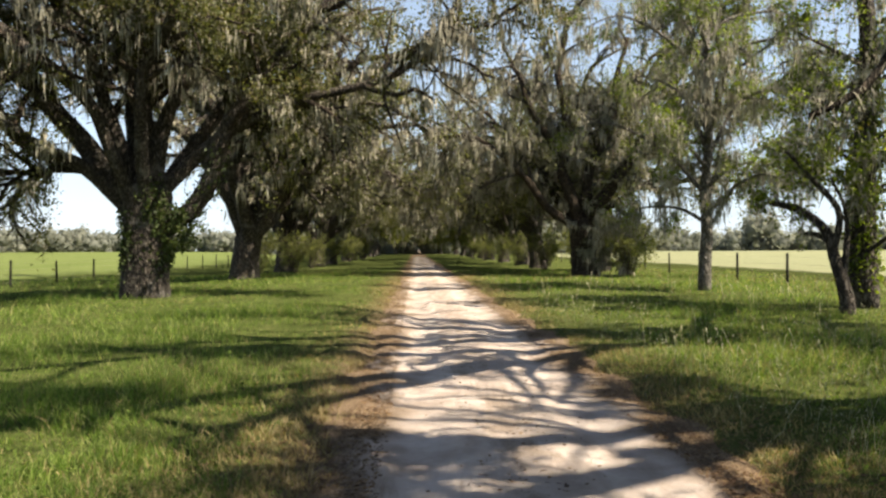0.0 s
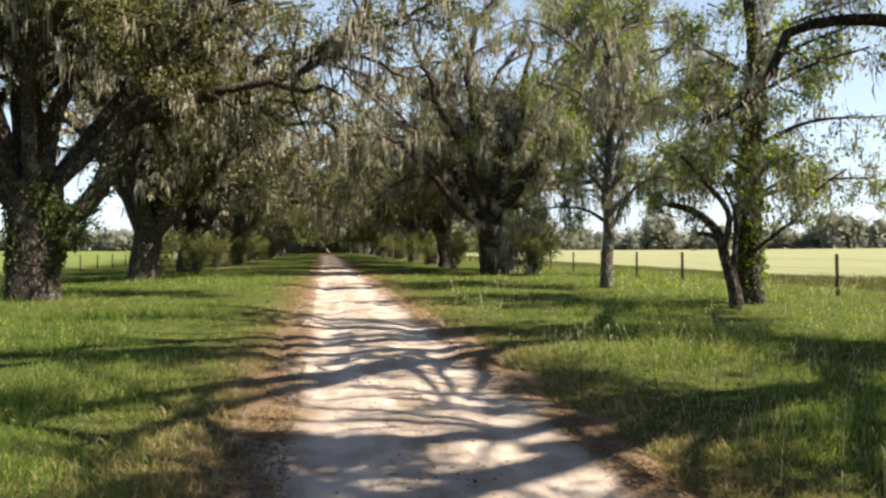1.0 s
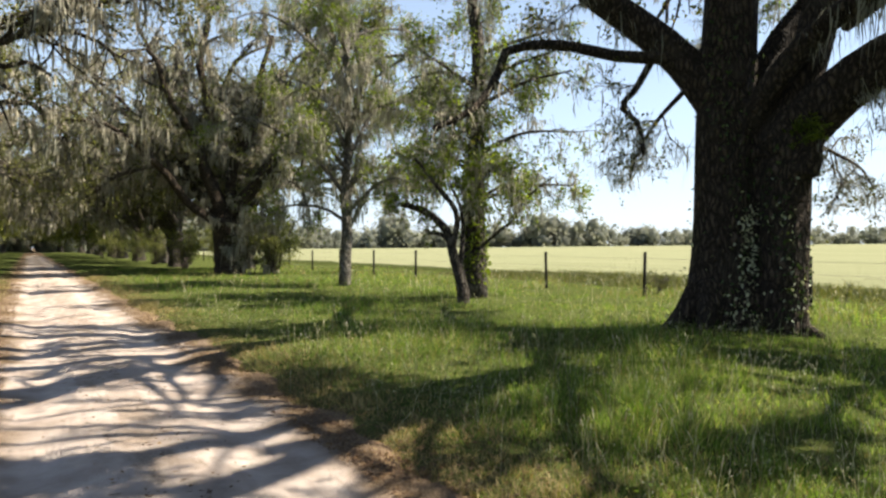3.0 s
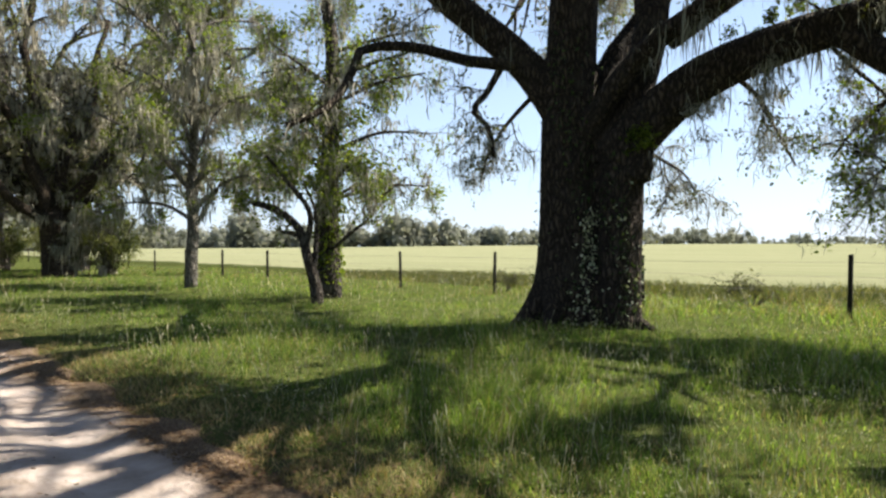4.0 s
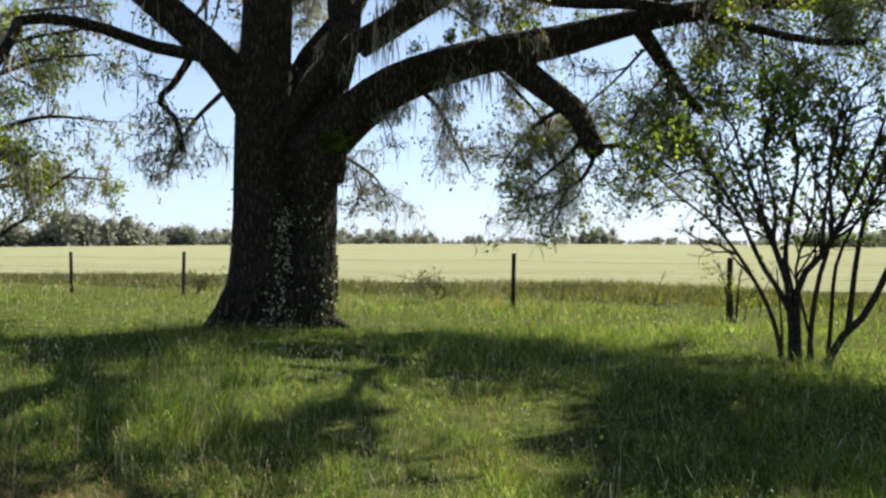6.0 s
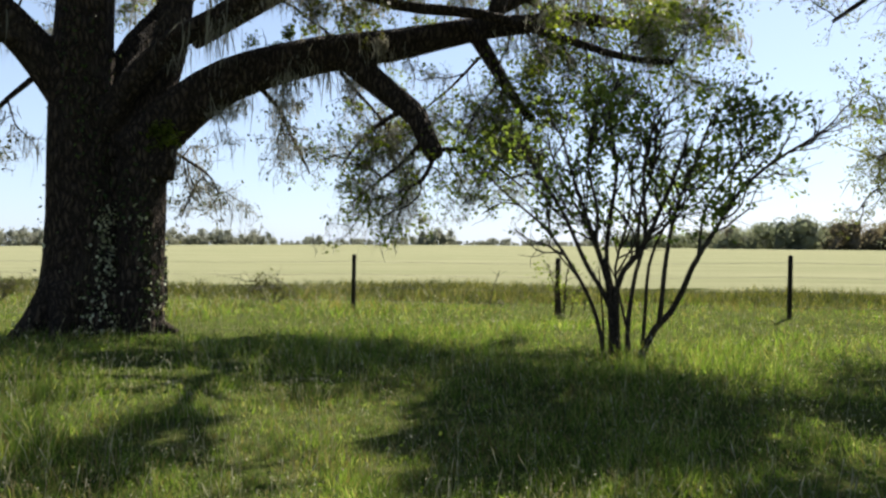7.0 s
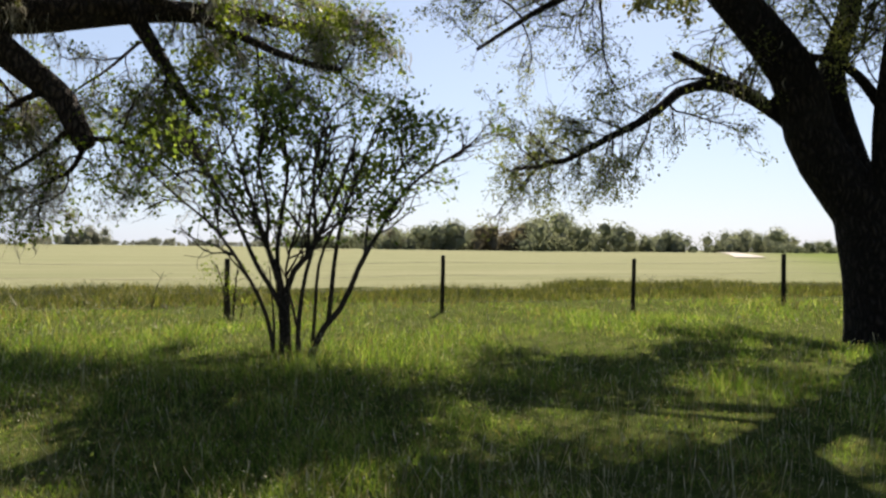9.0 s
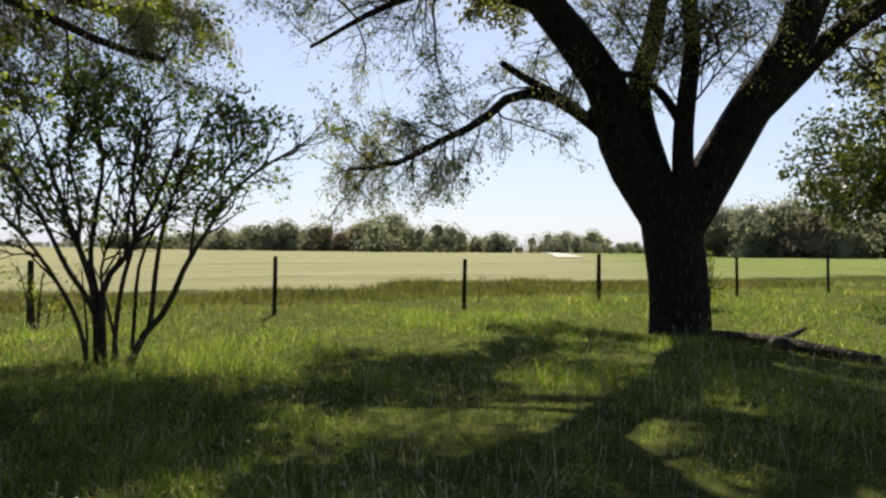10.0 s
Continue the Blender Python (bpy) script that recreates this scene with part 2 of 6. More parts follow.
def road_material():
    m, n, l, p = material("pale_sand_road", 0.95)
    tc = n.new("ShaderNodeTexCoord")
    co = tc.outputs["Object"]
    sep = n.new("ShaderNodeSeparateXYZ")
    l.new(co, sep.inputs[0])
    mid = noise_tex(n, l, co, 1.6, 7.0, 0.65)
    fine = noise_tex(n, l, co, 45.0, 5.0, 0.7)
    track = noise_tex(n, l, co, 3.0, 5.0, 0.6, (1, 0.18, 1))
    sand = ramp(n, [(0.28, (0.24, 0.187, 0.152)), (0.48, (0.4, 0.332, 0.287)), (0.7, (0.53, 0.458, 0.408))])
    l.new(mid.outputs[0], sand.inputs[0])
    litter = ramp(n, [(0.3, (0.075, 0.05, 0.032)), (0.52, (0.16, 0.112, 0.073)), (0.72, (0.28, 0.215, 0.147))])
    l.new(fine.outputs[0], litter.inputs[0])
    off = math_node(n, l, "ABSOLUTE", math_node(n, l, "SUBTRACT", sep.outputs[0], 0.85))
    off = math_node(n, l, "ADD", off, math_node(n, l, "MULTIPLY_ADD", track.outputs[0], 2.2, -1.1))
    off = math_node(n, l, "ADD", off, math_node(n, l, "MULTIPLY_ADD", mid.outputs[0], 1.2, -0.6))
    sides = span(n, l, off, 0.95, 1.5)
    hump = math_node(n, l, "MULTIPLY", span(n, l, off, 0.1, 0.5, 1.0, 0.0), span(n, l, mid.outputs[0], 0.44, 0.56))
    f = math_node(n, l, "MAXIMUM", sides, math_node(n, l, "MULTIPLY", hump, 0.7))
    slow = noise_tex(n, l, co, 0.55, 4.0, 0.6)
    edge = math_node(n, l, "ABSOLUTE", math_node(n, l, "SUBTRACT", sep.outputs[0], 0.85))
    edge = span(n, l, math_node(n, l, "ADD", edge, math_node(n, l, "MULTIPLY_ADD", slow.outputs[0], 2.4, -0.95)), 1.05, 1.65)
    f = math_node(n, l, "MAXIMUM", math_node(n, l, "MULTIPLY", f, 0.9), edge)
    col = mixed(n, l, f, sand.outputs[0], litter.outputs[0])
    speck = span(n, l, fine.outputs[0], 0.66, 0.72)
    col = mixed(n, l, math_node(n, l, "MULTIPLY", speck, 0.5), col, (0.16, 0.104, 0.064))
    l.new(col, p.inputs["Base Color"])
    p.inputs["Specular IOR Level"].default_value = 0.0
    b = n.new("ShaderNodeBump")
    b.inputs["Strength"].default_value, b.inputs["Distance"].default_value = 0.9, 0.06
    l.new(math_node(n, l, "ADD", math_node(n, l, "MULTIPLY", fine.outputs[0], 0.5), math_node(n, l, "ADD", mid.outputs[0], track.outputs[0])), b.inputs["Height"])
    l.new(b.outputs[0], p.inputs["Normal"])
    return m


def track_material():
    m, n, l, p = material("pale_track_sand", 0.95)
    tc = n.new("ShaderNodeTexCoord")
    t = noise_tex(n, l, tc.outputs["Object"], 0.4, 6.0, 0.7)
    c = ramp(n, [(0.3, (0.27, 0.245, 0.21)), (0.7, (0.42, 0.39, 0.34))])
    l.new(t.outputs[0], c.inputs[0])
    l.new(c.outputs[0], p.inputs["Base Color"])
    return m


TRACK = track_material()
GROUND, ROAD = ground_material(), road_material()
POST = bark_material("weathered_post", (0.016, 0.0144, 0.012), (0.04, 0.036, 0.0304), (0.096, 0.088, 0.076), (0.08, 0.08, 0.064), 3.0)
DRIFT = bark_material("grey_deadwood", (0.032, 0.0272, 0.024), (0.08, 0.0704, 0.06), (0.16, 0.144, 0.128), (0.104, 0.096, 0.08), 3.0)
WIRE, _, _, wp = material("dull_wire", 0.6)
wp.inputs["Base Color"].default_value = (0.16, 0.15, 0.14, 1)
wp.inputs["Metallic"].default_value = 0.1
wp.inputs["Roughness"].default_value = 0.9


# ---- mesh helpers ----
def mesh_part(name, verts, faces, mat, parent=None, label="", smooth=False):
    """One mesh object from arrays of corners and of three- or four-sided faces."""
    verts = np.asarray(verts, dtype=np.float32)
    if not isinstance(faces, (list, tuple)):
        faces = [faces]
    me = bpy.data.meshes.new(name)
    me.vertices.add(len(verts))
    me.vertices.foreach_set("co", verts.ravel())
    loops = np.concatenate([f.ravel() for f in faces]).astype(np.int32)
    sizes = np.concatenate([np.full(len(f), f.shape[1]) for f in faces]).astype(np.int32)
    me.loops.add(len(loops))
    me.loops.foreach_set("vertex_index", loops)
    me.polygons.add(len(sizes))
    me.polygons.foreach_set("loop_start", np.concatenate([[0], np.cumsum(sizes)[:-1]]).astype(np.int32))
    if smooth:
        me.polygons.foreach_set("use_smooth", np.ones(len(sizes), dtype=bool))
    me.update(calc_edges=True)
    me.materials.append(mat)
    ob = new(name, me)
    if parent:
        ob.parent = parent
    if label:
        tagged(ob, label)
    return ob


def unit(v):
    return v / np.maximum(np.linalg.norm(v, axis=-1, keepdims=True), 1e-9)


def smooth_path(points, count):
    """Catmull-Rom through the points, resampled to count evenly spread points."""
    p = np.array(points, dtype=float)
    q = np.vstack([2 * p[0] - p[1], p, 2 * p[-1] - p[-2]])
    u = np.linspace(0, 1, 8, endpoint=False)[:, None]
    out = []
    for i in range(1, len(q) - 2):
        a, b, c, d = q[i - 1], q[i], q[i + 1], q[i + 2]
        out.append(0.5 * (2 * b + (c - a) * u + (2 * a - 5 * b + 4 * c - d) * u ** 2 + (3 * b - a - 3 * c + d) * u ** 3))
    out = np.vstack(out + [p[-1:]])
    s = np.concatenate([[0], np.cumsum(np.linalg.norm(np.diff(out, axis=0), axis=1))])
    t = np.linspace(0, s[-1], count)
    return np.stack([np.interp(t, s, out[:, k]) for k in range(3)], 1)


def tubes(paths, radii, sides, lumps=0.0, seed=0, cap=True):
    """Tapered tubes along paths (N, k, 3) with radii (N, k). Returns corners and four-sided faces."""
    n, k, _ = paths.shape
    tan = np.gradient(paths, axis=1)
    tan = unit(tan)
    ref = np.where(np.abs(tan[:, :1, 2:3]) > 0.8, np.array([1.0, 0.2, 0]), np.array([0.1, 0.2, 1.0]))
    side = unit(np.cross(tan, np.broadcast_to(ref, tan.shape)))
    up = np.cross(side, tan)
    a = np.arange(sides) * 2 * math.pi / sides
    r = radii[:, :, None]
    if lumps:
        rs = np.random.RandomState(seed)
        ph = rs.uniform(0, 6.28, (n, 1, 6))
        z = np.arange(k)[None, :, None]
        w = sum(np.sin(f * a[None, None, :] + ph[:, :, i:i + 1] + z * dz) / f ** 0.6
                for i, (f, dz) in enumerate(((2, 0.12), (3, -0.16), (5, 0.1), (7, -0.05), (11, 0.02), (13, -0.03))))
        r = r * (1 + lumps * w)
    v = paths[:, :, None, :] + (np.cos(a)[:, None] * side[:, :, None, :] + np.sin(a)[:, None] * up[:, :, None, :]) * r[..., None]
    idx = np.arange(n * k * sides).reshape(n, k, sides)
    nxt = np.roll(idx, -1, axis=2)
    f = np.stack([idx[:, :-1], nxt[:, :-1], nxt[:, 1:], idx[:, 1:]], -1).reshape(-1, 4)
    faces = [f]
    if cap and sides > 3:
        h = sides // 2
        for end in (0, k - 1):
            for j in range(h - 1):
                c = np.stack([idx[:, end, j], idx[:, end, j + 1], idx[:, end, sides - 2 - j], idx[:, end, sides - 1 - j]], 1)
                faces.append(c if end else c[:, ::-1])
    return v.reshape(-1, 3), np.vstack(faces)


def join(chunks):
    verts, faces, base = [], [], 0
    for v, f in chunks:
        verts.append(v)
        faces.append(f + base)
        base += len(v)
    return np.vstack(verts), np.vstack(faces)


def spawn(rs, paths, radii, per, lo, length, angle, up=0.15, wander=0.25, bend=0.0, k=5, thin=0.025, hi=1.0):
    """Side shoots, per of them on each path, from the share lo of its length on."""
    n, kp, _ = paths.shape
    who = np.repeat(np.arange(n), per)
    s = rs.uniform(lo, hi, len(who))
    x = s * (kp - 1.001)
    i = x.astype(int)
    u = (x - i)[:, None]
    p = paths[who, i] * (1 - u) + paths[who, i + 1] * u
    tan = unit(paths[who, i + 1] - paths[who, i])
    v = rs.normal(size=p.shape)
    v = unit(v - tan * (v * tan).sum(1, keepdims=True))
    a = np.radians(rs.uniform(angle[0], angle[1], len(who)))[:, None]
    d = tan * np.cos(a) + v * np.sin(a)
    d[:, 2] += up
    d = unit(d)
    long = length * rs.uniform(0.55, 1.35, len(who)) * (1.25 - 0.5 * s)
    r0 = np.minimum(radii[who, i] * 0.7, long * thin + 0.003)
    out = [p]
    for j in range(k - 1):
        p = p + d * (long / (k - 1))[:, None]
        out.append(p)
        d = d + rs.normal(size=d.shape) * wander
        d[:, 2] += bend
        d = unit(d)
    taper = np.linspace(1, 0.35, k)[None, :]
    return np.stack(out, 1), r0[:, None] * taper


def leaf_cloud(rs, paths, per, size, spread, lo=0.2, droop=0.0):
    """Folded diamond leaves scattered about the paths."""
    n, k, _ = paths.shape
    who = np.repeat(np.arange(n), per)
    x = rs.uniform(lo, 1, len(who)) * (k - 1.001)
    i = x.astype(int)
    u = (x - i)[:, None]
    p = paths[who, i] * (1 - u) + paths[who, i + 1] * u + rs.normal(size=(len(who), 3)) * spread
    d = rs.normal(size=p.shape)
    d[:, 2] -= droop
    d = unit(d)
    w = unit(np.cross(d, rs.normal(size=d.shape)))
    nrm = np.cross(d, w)
    s = size * rs.uniform(0.6, 1.4, (len(who), 1))
    v = np.stack([p, p + d * s * 0.5 + w * s * 0.3 + nrm * s * 0.08, p + d * s, p + d * s * 0.5 - w * s * 0.3 + nrm * s * 0.08], 1)
    return v.reshape(-1, 3), np.arange(len(who) * 4).reshape(-1, 4)


def moss_strands(rs, paths, bunches, per, length, width, lo=0.1, spread=0.1):
    """Ragged tapering strips of hanging moss, in bunches of unlike size."""
    n, k, _ = paths.shape
    who = rs.randint(0, n, n * bunches)
    x = rs.uniform(lo, 1, len(who)) * (k - 1.001)
    i = x.astype(int)
    u = (x - i)[:, None]
    p = paths[who, i] * (1 - u) + paths[who, i + 1] * u
    big = np.repeat(0.15 + 1.1 * rs.uniform(0, 1, len(who)) ** 3, per)
    p = np.repeat(p, per, 0) + rs.normal(size=(len(p) * per, 3)) * np.array([1, 1, 0.5]) * spread * (0.4 + big[:, None])
    big = big * rs.uniform(0.4, 1.2, len(p))
    a = rs.uniform(0, 6.28, len(p))
    w = np.stack([np.cos(a), np.sin(a), rs.normal(size=len(p)) * 0.3], 1)
    rows = []
    wob = rs.normal(size=(len(p), 2)) * 0.06
    for j, (f, wd) in enumerate(((0, 0.6), (0.4, 1.0), (1.0, 0.06))):
        c = p + np.stack([wob[:, 0] * f + rs.normal(size=len(p)) * 0.03 * (j > 0), wob[:, 1] * f + rs.normal(size=len(p)) * 0.03 * (j > 0), -length * big * f], 1)
        hw = w * (width * wd * rs.uniform(0.5, 1.4, len(p)))[:, None]
        rows += [c - hw, c + hw]
    v = np.stack(rows, 1)
    b = np.arange(len(p))[:, None] * 6
    f = np.concatenate([b + np.array([[j, j + 1, j + 3, j + 2]]) for j in (0, 2)])
    return v.reshape(-1, 3), f


def limb(r0, r1, *points):
    """A main limb: its path of 14 points and its radii."""
    p = smooth_path(points, 14)
    return p, np.linspace(r0, r1, 14)


def crooked(l, seed, amount):
    """A limb bent this way and that along its length."""
    p, r = l
    rs = np.random.RandomState(seed)
    s = np.linspace(0, 1, len(p))[:, None]
    w = sum(np.sin(s * f + rs.uniform(0, 6.28, (1, 3))) * a for f, a in ((7.0, 0.6), (13.0, 0.35), (23.0, 0.15)))
    return p + w * amount * np.clip(s * 3, 0, 1), r


def stand(name, base, label, category, group=""):
    ob = new(name)
    ob.location = base
    ob.empty_display_size = 0.3
    return tagged(ob, label, category, group)


# ---- ground and road ----
def ease(x, a, b):
    t = np.clip((np.asarray(x, dtype=float) - a) / (b - a), 0, 1)
    return t * t * (3 - 2 * t)


def ground_z(x, y):
    """Height of the ground: a low lane, a fall to the west, a gentle rise of the far fields."""
    x, y = np.asarray(x, dtype=float), np.asarray(y, dtype=float)
    r = np.hypot(x, y)
    z = -0.4 * ease(-x, 2, 20)
    z = z + 0.035 * np.sin(x * 0.9 + 0.5 * np.sin(y * 0.5)) * np.sin(y * 0.7 + x * 0.3) * ease(np.abs(x - 0.8), 1.5, 4)
    z = z - 0.12 * (1 - ease(np.abs(x - 0.85), 1.3, 1.9)) * (r < 400)
    b = np.degrees(np.arctan2(x, y))
    z = z + 2.6 * ease(r, 60, 330) * np.exp(-((b - 68) / 38) ** 2) + 0.8 * ease(r, 100, 330) * np.exp(-((b + 25) / 30) ** 2)
    return z - 14.0 * ease(r, 420, 2600)


def build_ground():
    turns, rings = 380, 130
    a = np.linspace(0, 2 * math.pi, turns, endpoint=False)
    r = 0.25 * (3000 / 0.25) ** np.linspace(0, 1, rings)
    x, y = np.outer(r, np.sin(a)), np.outer(r, np.cos(a))
    v = np.stack([x, y, ground_z(x, y)], -1).reshape(-1, 3)
    idx = np.arange(turns * rings).reshape(rings, turns)
    nxt = np.roll(idx, -1, 1)
    f = np.stack([idx[:-1], idx[1:], nxt[1:], nxt[:-1]], -1).reshape(-1, 4)
    v = np.vstack([v, [[0, 0, float(ground_z(0, 0))]]])
    fan = np.stack([np.full(turns, len(v) - 1), idx[0], nxt[0]], 1)
    ob = mesh_part("ground", v, [f, fan], GROUND, smooth=True)
    tagged(ob, "grassy verges and pale grain fields running to the horizon", "ground", kind="structure")


def build_road():
    xs = np.linspace(-1.05, 2.75, 46)
    ys = np.concatenate([np.linspace(-14, 24, 260), 24 + 300 * (np.linspace(0, 1, 120)[1:]) ** 2])
    x, y = np.meshgrid(xs, ys)
    d = x - 0.85 + 0.07 * np.sin(y * 0.35) + 0.04 * np.sin(y * 1.1)
    z = -0.035 - 0.045 * np.exp(-((np.abs(d) - 0.8) / 0.3) ** 2) - 0.12 * ease(np.abs(d) + 0.16 * np.sin(y * 1.9 + 2 * np.sin(y * 0.8) + np.sign(d)) + 0.08 * np.sin(y * 5.3 + d * 2), 1.5, 1.85)
    z = z + 0.012 * np.sin(x * 7 + y * 1.3) * np.sin(y * 3.1 - x * 2) + 0.008 * np.sin(x * 19 + y * 5) * np.sin(y * 11)
    v = np.stack([x, y, z], -1).reshape(-1, 3)
    idx = np.arange(x.size).reshape(x.shape)
    f = np.stack([idx[:-1, :-1], idx[:-1, 1:], idx[1:, 1:], idx[1:, :-1]], -1).reshape(-1, 4)
    ob = mesh_part("road", v, f, ROAD, smooth=True)
    tagged(ob, "pale sandy two-rut lane littered with brown leaves", "road", kind="structure")


build_ground()
build_road()


# ---- trees ----
def trunk_mesh(parent, limbs, sides, lumps, seed, mat, voxel=0.0, rest=()):
    """The trunk, grown together with its limbs where voxel is given; other limbs are parts of their own."""
    whole = limbs if voxel else limbs[:1]
    ob = mesh_part("trunk", *join([tubes(p[None], r[None], sides, lumps, seed + 7 * i) for i, (p, r) in enumerate(whole)]), mat, parent, smooth=True)
    if voxel:
        rm = ob.modifiers.new("grown_together", "REMESH")
        rm.mode, rm.voxel_size, rm.use_smooth_shade = "VOXEL", voxel, True
        sm = ob.modifiers.new("rounded", "SMOOTH")
        sm.factor, sm.iterations = 0.5, 3
    for i, (p, r) in enumerate(list(limbs[len(whole):]) + list(rest)):
        mesh_part("limb", *tubes(p[None], r[None], max(6, sides - 4), lumps, seed + 5 * i), mat, parent, smooth=True)
    return ob


# turf spots to keep sunlit, with radius: high foliage in the sun's way is left out
SUNNY = ((8.6, 7.8, 0.6), (7.5, 11.8, 1.2), (4.6, 6.6, 0.9), (4.8, 4.7, 0.9), (6.9, 2.8, 1.0), (11.3, 5.4, 1.3), (5.1, 13.3, 1.5), (5.9, 2.4, 0.8),
         (4.4, 1.8, 0.6), (9.2, -1.75, 1.0), (13.6, 3.3, 2.5), (6.3, -5.8, 0.7), (7.0, -4.8, 0.7), (4.8, -3.0, 0.7), (12.4, -4.9, 0.9),
         (4.7, -5.7, 0.5), (-3.6, 12.6, 1.3), (-2.7, 5.7, 0.9), (-1.6, 7.2, 0.6), (7.0, -7.4, 0.5), (1.6, 5.3, 0.6), (2.4, 10.5, 0.9), (5.8, 9.0, 0.5), (1.0, 7.6, 0.6), (7.0, 9.0, 0.4), (3.8, 11.0, 0.8), (-3.5, 9.0, 1.0),
         (4.9, -3.5, 0.8), (5.3, -2.7, 0.5), (4.3, -2.7, 0.5), (5.7, -4.2, 0.6), (5.1, 9.4, 0.8), (4.5, 7.6, 0.5), (-3.2, 13.4, 1.0), (2.9, 5.2, 0.45), (4.9, 6.2, 0.7), (4.0, 8.3, 0.5), (-1.4, 5.3, 0.5),
         (5.7, -2.0, 0.4), (5.1, -1.2, 0.35), (4.7, -0.7, 0.35), (6.1, -2.7, 0.4), (4.5, -1.7, 0.45), (4.2, -2.2, 0.4), (6.3, -1.5, 0.25), (8.2, -2.4, 0.35))


def sunlit(p, base):
    """Which of the points stand between the sun and a turf spot to be kept sunlit."""
    x, y, z = (p + np.array(base)).T
    gx, gy = x - sx / sz * z, y - sy / sz * z
    return np.any([np.hypot(gx - a, gy - b) < r for a, b, r in SUNNY], axis=0)


def crown(parent, limbs, seed, steps, leaf, leaf_mat, moss=None, branch_mat=None, drawn=3, thin=0.013, gap=(), bare=0.28, clump=5.0, breaks=False):
    """Branches, twigs, leaves and moss grown on the limbs. steps: (per, lo, length, angle, up, bend) for each order."""
    rs = np.random.RandomState(seed)
    p = np.stack([a for a, _ in limbs])
    r = np.stack([b for _, b in limbs])
    chunks, orders = [], []
    for i, (per, lo, length, angle, up, bend) in enumerate(steps):
        p, r = spawn(rs, p, r, per, lo, length, angle, up, 0.26, bend, (6, 4, 3)[i], thin)
        for x, y, z, reach in gap:
            far = np.linalg.norm(p[:, -1] - np.array([x, y, z]), axis=1) > reach
            p, r = p[far], r[far]
        if breaks and i:
            dark = ~(sunlit(p[:, -1], parent.location) | sunlit(p[:, 1], parent.location))
            p, r = p[dark], r[dark]
        orders.append((p, r))
        if i < drawn:
            chunks.append(tubes(p, r, (5, 3, 3)[i], cap=False))
    tagged(mesh_part("branchwork", *join(chunks), branch_mat or BARK, parent, smooth=True), kind="stuff")
    per, size, spread, droop = leaf
    if per:
        tips = p[:, -1] * clump
        knot = np.sin(tips[:, 0] + 1.3 * np.sin(tips[:, 1] * 0.7)) + np.sin(tips[:, 1] * 1.1 + 1.3 * np.sin(tips[:, 2] * 0.8)) + np.sin(tips[:, 2] * 0.9 + tips[:, 0] * 0.4)
        p, per = p[knot > np.quantile(knot, bare)], int(per / (1 - bare) + 0.5)
        tagged(mesh_part("foliage", *leaf_cloud(rs, p, per, size, spread, 0.1, droop), leaf_mat, parent), kind="stuff")
    if moss:
        bunches, per, length, width = moss
        tagged(mesh_part("moss", *join([moss_strands(rs, orders[0][0], bunches * 3, per, length, width),
                                        moss_strands(rs, orders[1][0], bunches, per, length * 0.7, width)]),
                         MOSS, parent, "grey hanging moss"), kind="stuff")
    return orders


def flared(r, amount, reach):
    """Widen the foot of a trunk's radii."""
    p, radii = r
    z = p[:, 2] - p[0, 2]
    return p, radii * (1 + amount * np.exp(-z / reach))


def ivy(parent, path, radii, seed, count, size, mat, name="ivy", strips=()):
    """Leaves of a climber that clothe a trunk."""
    rs = np.random.RandomState(seed)
    x = rs.uniform(0, 1, count) * (len(path) - 1.001)
    i = x.astype(int)
    u = (x - i)[:, None]
    c = path[i] * (1 - u) + path[i + 1] * u
    a = rs.uniform(0, 6.28, count)
    for k, s in enumerate(strips):
        a[k::len(strips) + 1] = np.radians(s) + rs.normal(0, 0.16, count)[k::len(strips) + 1] + 0.5 * np.sin(x[k::len(strips) + 1] * 0.7)
    n = np.stack([np.cos(a), np.sin(a), rs.normal(size=count) * 0.3], 1)
    c = c + n * (radii[i] * rs.uniform(0.97, 1.1, count))[:, None]
    v, f = leaf_cloud(rs, np.repeat(c[:, None], 2, 1), 1, size, 0.03, 0.0, 0.8)
    tagged(mesh_part(name, v, f, mat, parent), kind="stuff")


BOUGH = [(9, 0.66, 0.9, (30, 90), 0.05, -0.05), (6, 0.2, 0.7, (30, 80), 0.0, -0.05), (4, 0.1, 0.4, (20, 70), 0.0, -0.1)]


def shade_bough(parent, a, shade, high=9.0):
    """A slender unseen bough, added to cast shade: it rises from a and ends level, so that its leaves shade the spot
    given on the turf.
    """
    a = np.array(a)
    b = np.array((shade[0] + sx / sz * high, shade[1] + sy / sz * high, high)) - np.array(parent.location)
    p = limb(0.11, 0.03, a, a + (b - a) * np.array([0.3, 0.3, 0.55]), a + (b - a) * np.array([0.68, 0.68, 0.95]), b)
    mesh_part("limb", *tubes(p[0][None], p[1][None], 6, 0.03), BARK, parent, smooth=True)
    return p


